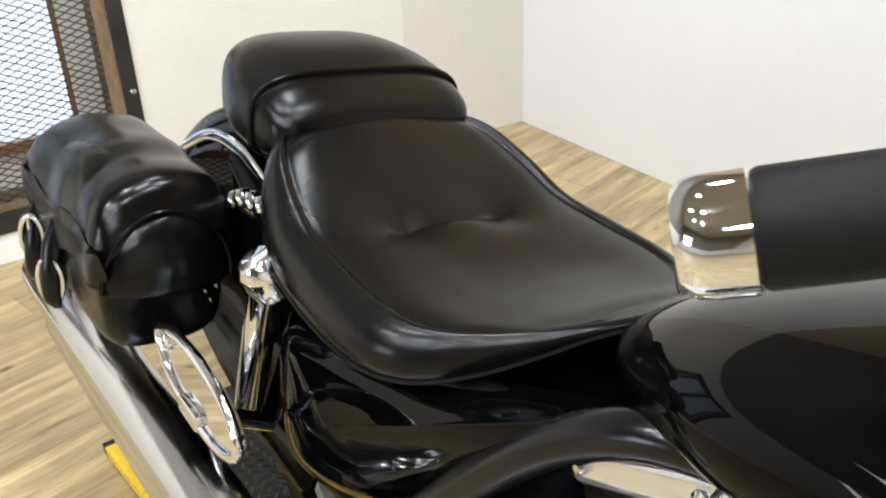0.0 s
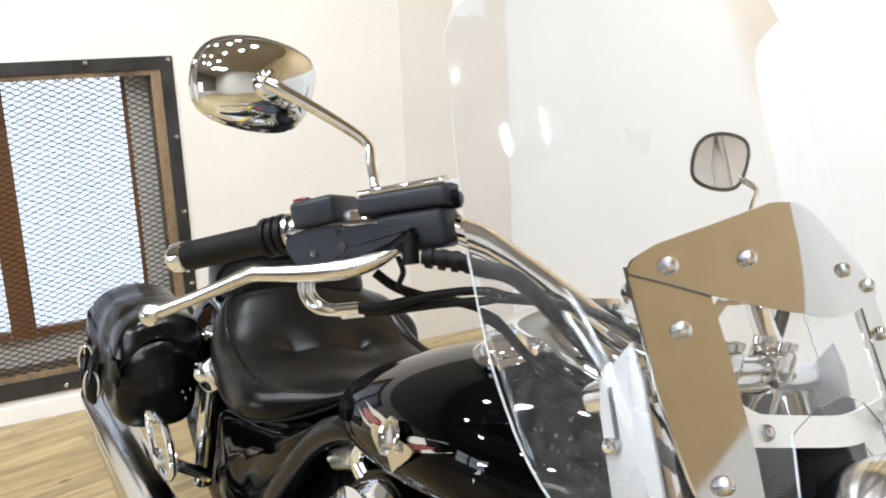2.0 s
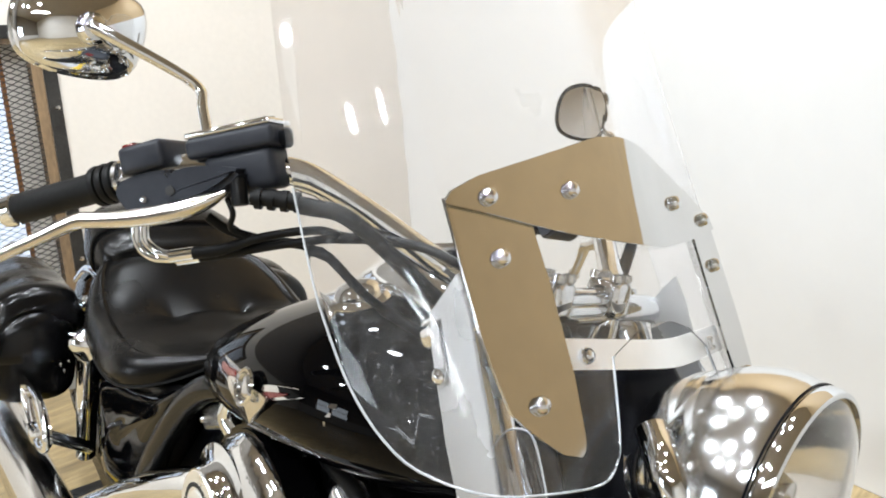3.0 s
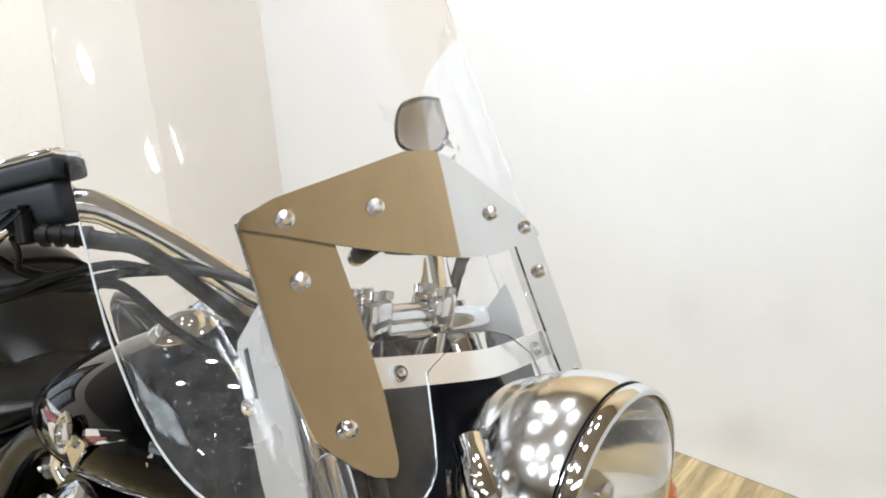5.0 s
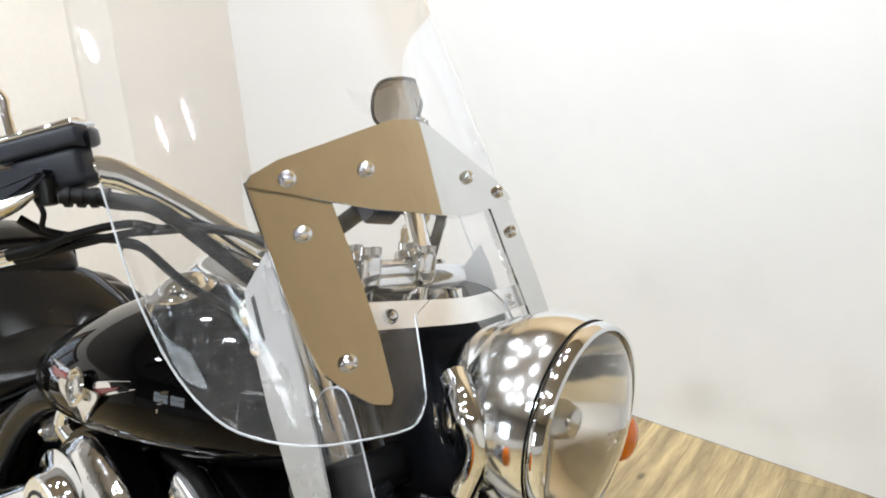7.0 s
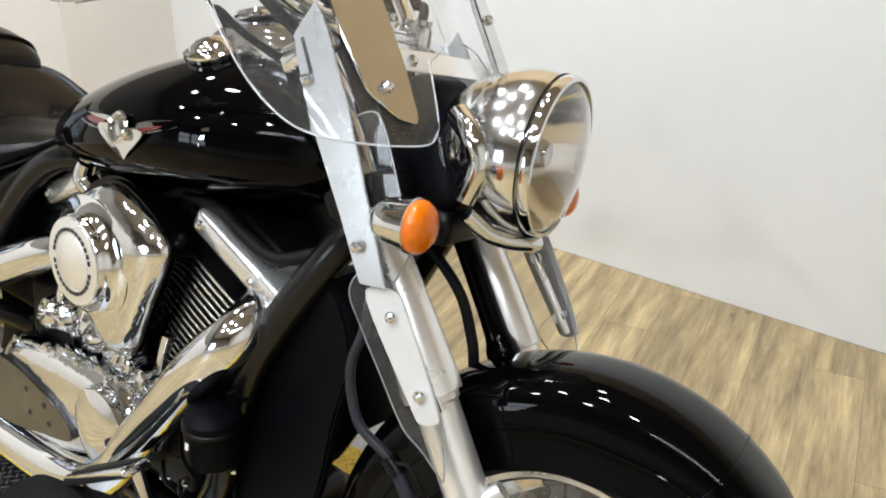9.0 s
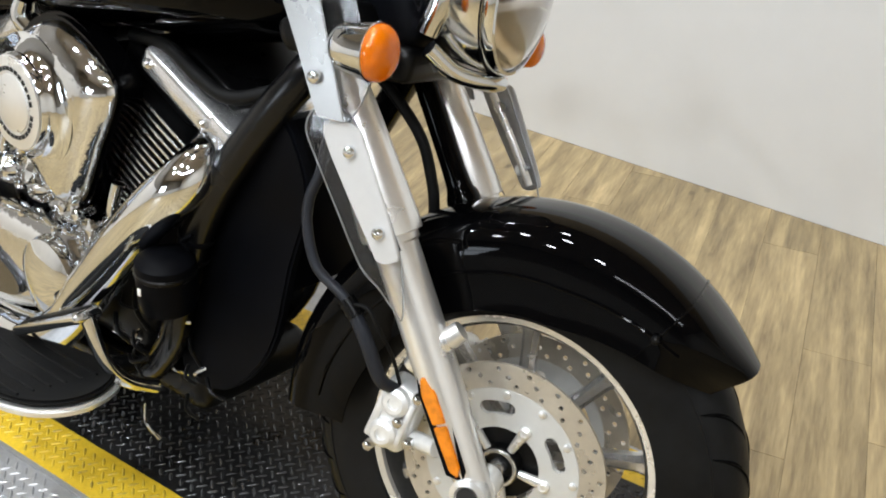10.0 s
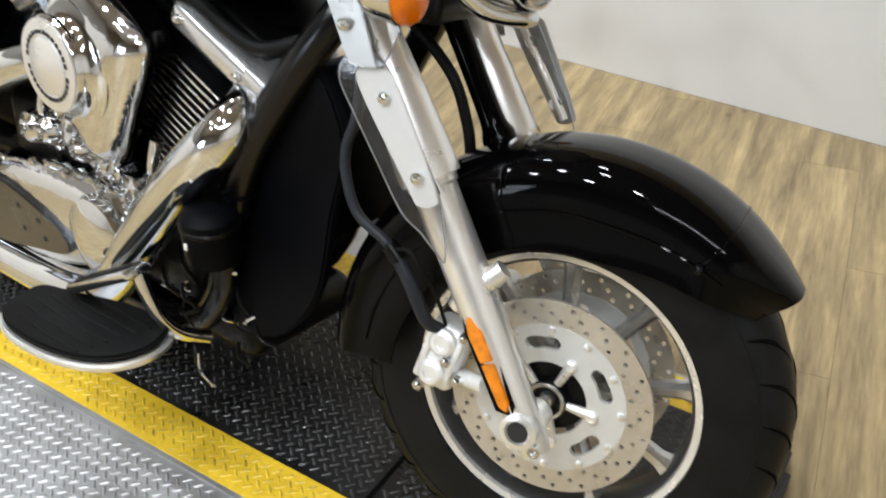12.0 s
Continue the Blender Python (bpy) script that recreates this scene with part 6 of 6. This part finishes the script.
# knuckle castings between the cover and the cylinders
for x, z, r, y in ((-0.735, 0.455, 0.028, -0.175), (-0.775, 0.475, 0.022, -0.18), (-0.82, 0.47, 0.03, -0.17), (-0.875, 0.485, 0.026, -0.18), (-0.92, 0.50, 0.032, -0.17), (-0.985, 0.49, 0.03, -0.175), (-1.05, 0.475, 0.034, -0.17), (-0.705, 0.425, 0.022, -0.19), (-0.69, 0.385, 0.02, -0.19)):
    part("casting_boss", lathe([(r, 0), (r * 0.98, 0.018), (r * 0.7, 0.032), (r * 0.66, 0.026), (r * 0.3, 0.026), (0.001, 0.030)], (x, y, z), (rg.uniform(-0.3, 0.3), -1, rg.uniform(-0.2, 0.5)), 16), CHROME_CAST, casing)
for k in range(7):
    x = -0.72 - 0.055 * k
    part("push_rod_tube", tube([(x, -0.165, 0.45), (x + 0.012, -0.172, 0.50), (x + 0.02, -0.165, 0.545)], [0.013, 0.010, 0.012], 12, 4), CHROME, casing)

# air cleaner
ac_o = smooth2d([(-0.86, 0.772), (-0.80, 0.790), (-0.750, 0.780), (-0.695, 0.752), (-0.660, 0.715), (-0.668, 0.675), (-0.706, 0.600), (-0.742, 0.525), (-0.780, 0.488), (-0.820, 0.486), (-0.875, 0.525), (-0.925, 0.59), (-0.938, 0.66), (-0.915, 0.73)], 5)
acx, acz = -0.834, 0.657
part("air_cleaner_backplate", slab([(-0.80 + (u + 0.80) * 1.10, 0.65 + (v - 0.65) * 1.08) for u, v in ac_o], lambda u, v, w_: (u, -0.150 - w_, v), 0.045, 0.006), PAINT, eng, "black air cleaner backplate")
lev = []
for sc, y in ((1.0, -0.185), (1.01, -0.190), (1.0, -0.196), (0.96, -0.205), (0.88, -0.215), (0.76, -0.223), (0.62, -0.228), (0.45, -0.230)):
    lev.append([(acx + (u - acx) * sc, y, acz + (v - acz) * sc) for u, v in ac_o])
acl = part("air_cleaner", loft(lev), CHROME_CAST, eng, "teardrop chrome air cleaner cover")
AO, AD = (acx, -0.233, acz), (0, -1, 0)
part("cleaner_dome", lathe([(0.108, -0.008), (0.092, -0.003), (0.083, 0.004), (0.080, 0.012), (0.079, 0.018), (0.076, 0.022), (0.070, 0.023), (0.066, 0.022)], AO, AD, 56), CHROME, acl, "raised chrome ring")
part("cleaner_badge", lathe([(0.074, 0.0225), (0.0735, 0.025), (0.050, 0.026), (0.048, 0.0245), (0.001, 0.0245)], AO, AD, 56), SATIN, acl, "round satin badge")
part("badge_disc", lathe([(0.046, 0.0235), (0.046, 0.0275), (0.043, 0.0285), (0.001, 0.0290)], AO, AD, 48), SATIN, acl)
for k in range(30):
    a = 2 * math.pi * k / 30
    if k % 15 in (0,):
        continue
    q = Vector((acx + 0.0545 * math.cos(a), -0.2592, acz + 0.0545 * math.sin(a)))
    part("badge_mark", rbox(q, (0.0085, 0.0012, 0.0065), 0, 1, rotated(-math.degrees(a) + 90, "Y")), DARK, acl, smooth=False)
part("cleaner_bracket", tube([(-0.895, -0.17, 0.745), (-0.925, -0.18, 0.77), (-0.915, -0.18, 0.80)], [0.022, 0.02, 0.016], 14, 4), CHROME, acl)

# exhaust: front downpipe sweeping back, rear pipe, two long mufflers
part("front_exhaust_pipe", tube([(-0.515, -0.11, 0.672), (-0.490, -0.155, 0.655), (-0.492, -0.195, 0.622), (-0.53, -0.210, 0.578), (-0.60, -0.215, 0.500), (-0.70, -0.220, 0.375), (-0.77, -0.222, 0.285), (-0.86, -0.222, 0.220), (-1.0, -0.222, 0.190), (-1.25, -0.225, 0.185), (-1.45, -0.235, 0.21)],
                                [0.028, 0.034, 0.038, 0.040, 0.040, 0.040, 0.040, 0.042, 0.043, 0.043, 0.043], 24, 6), CHROME, bike, "chrome front exhaust pipe")
part("rear_exhaust_pipe", tube([(-0.93, -0.14, 0.625), (-1.02, -0.18, 0.612), (-1.12, -0.20, 0.570), (-1.25, -0.215, 0.505), (-1.36, -0.23, 0.44), (-1.48, -0.27, 0.36)], [0.030, 0.034, 0.038, 0.039, 0.040, 0.042], 24, 6), CHROME, bike, "chrome rear exhaust pipe")
for z, y, x0 in ((0.345, -0.335, -1.38), (0.225, -0.300, -1.38)):
    part("muffler", lathe([(0.030, 0.0), (0.044, 0.03), (0.051, 0.10), (0.053, 0.30), (0.053, 0.95), (0.050, 1.04), (0.042, 1.06), (0.040, 1.02)], (x0, y + 0.02, z), (-1, -0.03, 0.035), 36), CHROME_SOFT, bike, "long chrome muffler")

# frame: front downtubes, rear rails, cradle
for sy in (-1, 1):
    part("frame_downtube", tube([(-0.315, sy * 0.06, 0.860), (-0.345, sy * 0.12, 0.800), (-0.425, sy * 0.15, 0.680), (-0.490, sy * 0.158, 0.570), (-0.535, sy * 0.158, 0.45), (-0.59, sy * 0.15, 0.28), (-0.72, sy * 0.15, 0.195), (-1.20, sy * 0.15, 0.19)], 0.026, 18, 6), FRAMEBLACK, bike, "satin black frame downtube")
    part("frame_rail", tube([(-0.93, sy * 0.135, 0.795), (-1.02, sy * 0.168, 0.785), (-1.10, sy * 0.185, 0.735), (-1.18, sy * 0.195, 0.648), (-1.25, sy * 0.20, 0.560), (-1.34, sy * 0.20, 0.44)], [0.022, 0.0235, 0.0235, 0.0235, 0.0235, 0.022], 18, 6), FRAMEBLACK, bike, "satin black frame rail")
for k, (x, z) in enumerate(((-0.512, 0.518), (-0.524, 0.482))):
    cl = lathe([(0.0262, -0.0035), (0.0292, -0.0035), (0.0292, 0.0035), (0.0262, 0.0035)], (x, -0.158, z), (0.35, 0, 1), 24, loop=True)
    part("tube_clip", join(cl, tube([(x + 0.018, -0.182, z + 0.012), (x + 0.004, -0.190, z), (x + 0.014, -0.184, z - 0.014)], 0.003, 8, 4)), BLACKPLASTIC, bike, "black cable clip")
part("coolant_hose", tube([(-0.70, -0.13, 0.782), (-0.60, -0.145, 0.788), (-0.52, -0.15, 0.760), (-0.455, -0.15, 0.747), (-0.385, -0.13, 0.770)], 0.0105, 14, 5), RUBBER, bike, "black coolant hose")

# radiator with its side panel
part("radiator", rbox((-0.405, -0.01, 0.585), (0.055, 0.22, 0.26), 0.012, 2, rotated(-14, "Y")), BLACKPLASTIC, bike, "black radiator behind the front wheel")
part("radiator_side", slab(smooth2d([(-0.36, 0.735), (-0.31, 0.64), (-0.335, 0.52), (-0.370, 0.36), (-0.47, 0.245), (-0.575, 0.245), (-0.56, 0.40), (-0.50, 0.60), (-0.42, 0.73)], 4), lambda u, v, w_: (u, -0.115 - w_, v), 0.02, 0.004), BLACKPLASTIC, bike, "black radiator shroud")
horn = part("horn_cover", lathe([(0.030, -0.062), (0.042, -0.056), (0.045, -0.03), (0.045, 0.014), (0.044, 0.024), (0.034, 0.033), (0.016, 0.037), (0.001, 0.038)], (-0.512, -0.215, 0.470), (0.05, -0.12, 1), 40), BLACKPLASTIC, bike, "black plastic horn cover")
part("cover_lip", lathe([(0.0452, 0.004), (0.047, 0.006), (0.047, 0.011), (0.0452, 0.013)], (-0.512, -0.215, 0.470), (0.05, -0.12, 1), 40, loop=True), BLACKMETAL, horn)
part("cover_label", rbox((-0.515, -0.2605, 0.452), (0.007, 0.003, 0.012), 0.001, 1), TRIM, horn, "small white sticker")
part("oil_pan", rbox((-0.80, 0, 0.20), (0.55, 0.26, 0.09), 0.03, 3), BLACKMETAL, bike, "black sump")
rg = random.Random(5)
for k in range(26):
    x, y, z = rg.uniform(-0.70, -0.50), rg.uniform(-0.22, -0.13), rg.uniform(0.20, 0.40)
    dx, dz = rg.uniform(-0.05, 0.05), rg.uniform(-0.07, 0.02)
    part("linkage", tube([(x, y, z), (x + dx * 0.6, y - 0.015, z + dz * 0.4), (x + dx, y, z + dz)], rg.uniform(0.002, 0.0045), 8, 3), BLACKMETAL if k % 4 else CHROME, bike)

# floorboards and brake pedal
fb_o = smooth2d([(-0.845, -0.355), (-0.835, -0.322), (-0.78, -0.305), (-0.68, -0.272), (-0.59, -0.258), (-0.545, -0.275), (-0.522, -0.32), (-0.528, -0.37), (-0.57, -0.415), (-0.65, -0.440), (-0.75, -0.442), (-0.82, -0.415)], 5)
for sy in (-1, 1):
    pl = lambda u, v, w_, sy=sy: (u, -sy * v, 0.268 + w_ + 0.05 * (u + 0.7))
    board = part("floorboard", slab(fb_o, pl, 0.014, 0.004), SATIN, bike, "alloy floorboard with black ribbed rubber")
    fcx, fcy = -0.685, -0.352
    part("board_rubber", slab([(fcx + (u - fcx) * 0.955, fcy + (v - fcy) * 0.93) for u, v in fb_o], lambda u, v, w_: pl(u, v, w_ + 0.0145), 0.012, 0.004), RUBBER, board, "ribbed black rubber")
    for k in range(6):
        v = -0.305 - 0.022 * k
        part("rubber_rib", tube([pl(-0.80 + 0.016 * abs(k - 3), v + 0.008, 0.0262), pl(-0.69, v + 0.002, 0.0262), pl(-0.568 - 0.006 * k, v + 0.004, 0.0262)], 0.0028, 8, 3), RUBBER, board)
    part("board_bracket", tube([(-0.64, sy * 0.18, 0.235), (-0.66, sy * 0.27, 0.262)], 0.016, 12, 1), BLACKMETAL, board)
ped = part("brake_pedal", tube([(-0.56, -0.20, 0.24), (-0.563, -0.255, 0.275), (-0.570, -0.288, 0.325), (-0.588, -0.300, 0.395)], [0.013, 0.012, 0.011, 0.012], 12, 5), CHROME, bike, "chrome brake pedal")
part("pedal_pad", rbox((-0.672, -0.302, 0.352), (0.21, 0.050, 0.020), 0.008, 3, rotated(-29, "Y")), CHROME, ped, "chrome pedal bar")
part("pedal_rubber", rbox((-0.667, -0.302, 0.3635), (0.18, 0.040, 0.010), 0.004, 2, rotated(-29, "Y")), RUBBER, ped)
part("side_stand", tube([(-0.85, 0.17, 0.20), (-0.90, 0.30, 0.10), (-0.93, 0.372, -0.045)], [0.016, 0.014, 0.013], 14, 5), BLACKMETAL, bike, "black side stand")

# side panel, folded passenger floorboard, bag mounts
for sy in (-1, 1):
    sp_o = smooth2d([(-1.655, 0.585), (-1.56, 0.620), (-1.43, 0.645), (-1.28, 0.690), (-1.12, 0.755), (-1.04, 0.795), (-1.07, 0.745), (-1.17, 0.655), (-1.26, 0.565), (-1.36, 0.470), (-1.48, 0.405), (-1.60, 0.385), (-1.645, 0.44)], 4)
    scx, scz = -1.46, 0.54
    lev = []
    for sc, y in ((1.0, 0.13), (1.0, 0.165), (0.97, 0.182), (0.88, 0.196), (0.68, 0.206), (0.4, 0.211), (0.05, 0.212)):
        lev.append([(scx + (u - scx) * sc, sy * (y + 0.02 * max(0, -(u + 1.3))), scz + (v - scz) * sc) for u, v in sp_o])
    part("side_panel", loft(lev), PAINT, bike, "gloss black side panel under the seat")
    pcx, pcz, py = -1.605, 0.547, sy * 0.325
    out = smooth2d([(-0.165, 0.006), (-0.12, 0.034), (-0.02, 0.046), (0.08, 0.040), (0.135, 0.012), (0.130, -0.022), (0.06, -0.046), (-0.04, -0.048), (-0.12, -0.034)], 5)
    nrm = lambda u, v, w_, py=py, sy=sy: (pcx + u * 0.98, py + sy * w_ + sy * 0.03 * u, pcz + v)
    fpb = part("passenger_floorboard", slab(out, nrm, 0.012, 0.003), CHROME, bike, "folded chrome passenger floorboard")
    part("board_rim", tube([nrm(u * 1.01, v * 1.01, 0.012) for u, v in out] + [nrm(out[0][0] * 1.01, out[0][1] * 1.01, 0.012)], 0.0075, 10, 1), CHROME, fpb, "rolled chrome rim")
    part("board_hinge", join(rbox(nrm(-0.02, -0.045, 0.008), (0.07, 0.03, 0.03), 0.008, 2), tube([nrm(-0.02, -0.05, 0), (pcx - 0.02, sy * 0.22, pcz - 0.10)], 0.014, 12, 1)), CHROME, fpb)
    part("board_stud", lathe([(0.010, 0), (0.009, 0.006), (0.001, 0.009)], nrm(-0.11, 0.015, 0.012), (0, sy, 0), 14), CHROME, fpb)
    shock = part("rear_shock", tube([(-1.640, sy * 0.222, 0.672), (-1.685, sy * 0.215, 0.55), (-1.745, sy * 0.205, 0.38)], [0.026, 0.024, 0.022], 20, 3), CHROME, bike, "chrome covered rear shock")
    part("shock_cap", lathe([(0.032, -0.026), (0.035, 0.0), (0.033, 0.022), (0.024, 0.032), (0.001, 0.034)], (-1.63, sy * 0.228, 0.684), (-0.15, sy * 0.55, 0.8), 28), CHROME, shock, "domed chrome shock cap")
    skirt_out = smooth2d([(-1.53, 0.62), (-1.56, 0.68), (-1.80, 0.70), (-2.06, 0.66), (-2.10, 0.50), (-1.98, 0.40), (-1.74, 0.33), (-1.58, 0.34)], 4)
    part("fender_skirt", slab(skirt_out, lambda u, v, w_: (u, sy * (0.168 + w_), v), 0.012, 0.002), PAINT, bike, "gloss black rear fender skirt")
    part("cap_slot", rbox((-1.634, sy * 0.246, 0.7085), (0.004, 0.034, 0.004), 0.001, 1), CHROME, shock)
    for k, (x, z) in enumerate(((-1.82, 0.722), (-1.79, 0.735), (-1.755, 0.742), (-1.72, 0.748), (-1.685, 0.742), (-1.67, 0.72), (-1.665, 0.70))):
        part("mount_knob", lathe([(0.001, -0.017), (0.012, -0.012), (0.016, 0.0), (0.012, 0.012), (0.001, 0.017)], (x, sy * 0.19, z), (0.3, sy, 0.3), 16), CHROME, bike)
    part("under_seat_frame", tube([(-1.20, sy * 0.15, 0.70), (-1.45, sy * 0.17, 0.66), (-1.68, sy * 0.16, 0.66), (-1.95, sy * 0.13, 0.74)], 0.018, 12, 5), BLACKMETAL, bike, "black seat rail")
part("battery_box", rbox((-1.35, 0, 0.53), (0.44, 0.26, 0.26), 0.03, 3), BLACKPLASTIC, bike, "black battery box under the seat")
part("swing_arm", join(tube([(-1.25, -0.10, 0.36), (-1.665, -0.12, 0.32)], 0.025, 12, 1), tube([(-1.25, 0.10, 0.36), (-1.665, 0.12, 0.32)], 0.025, 12, 1), tube([(-1.25, -0.12, 0.36), (-1.25, 0.12, 0.36)], 0.03, 12, 1)), BLACKMETAL, bike, "black swing arm")
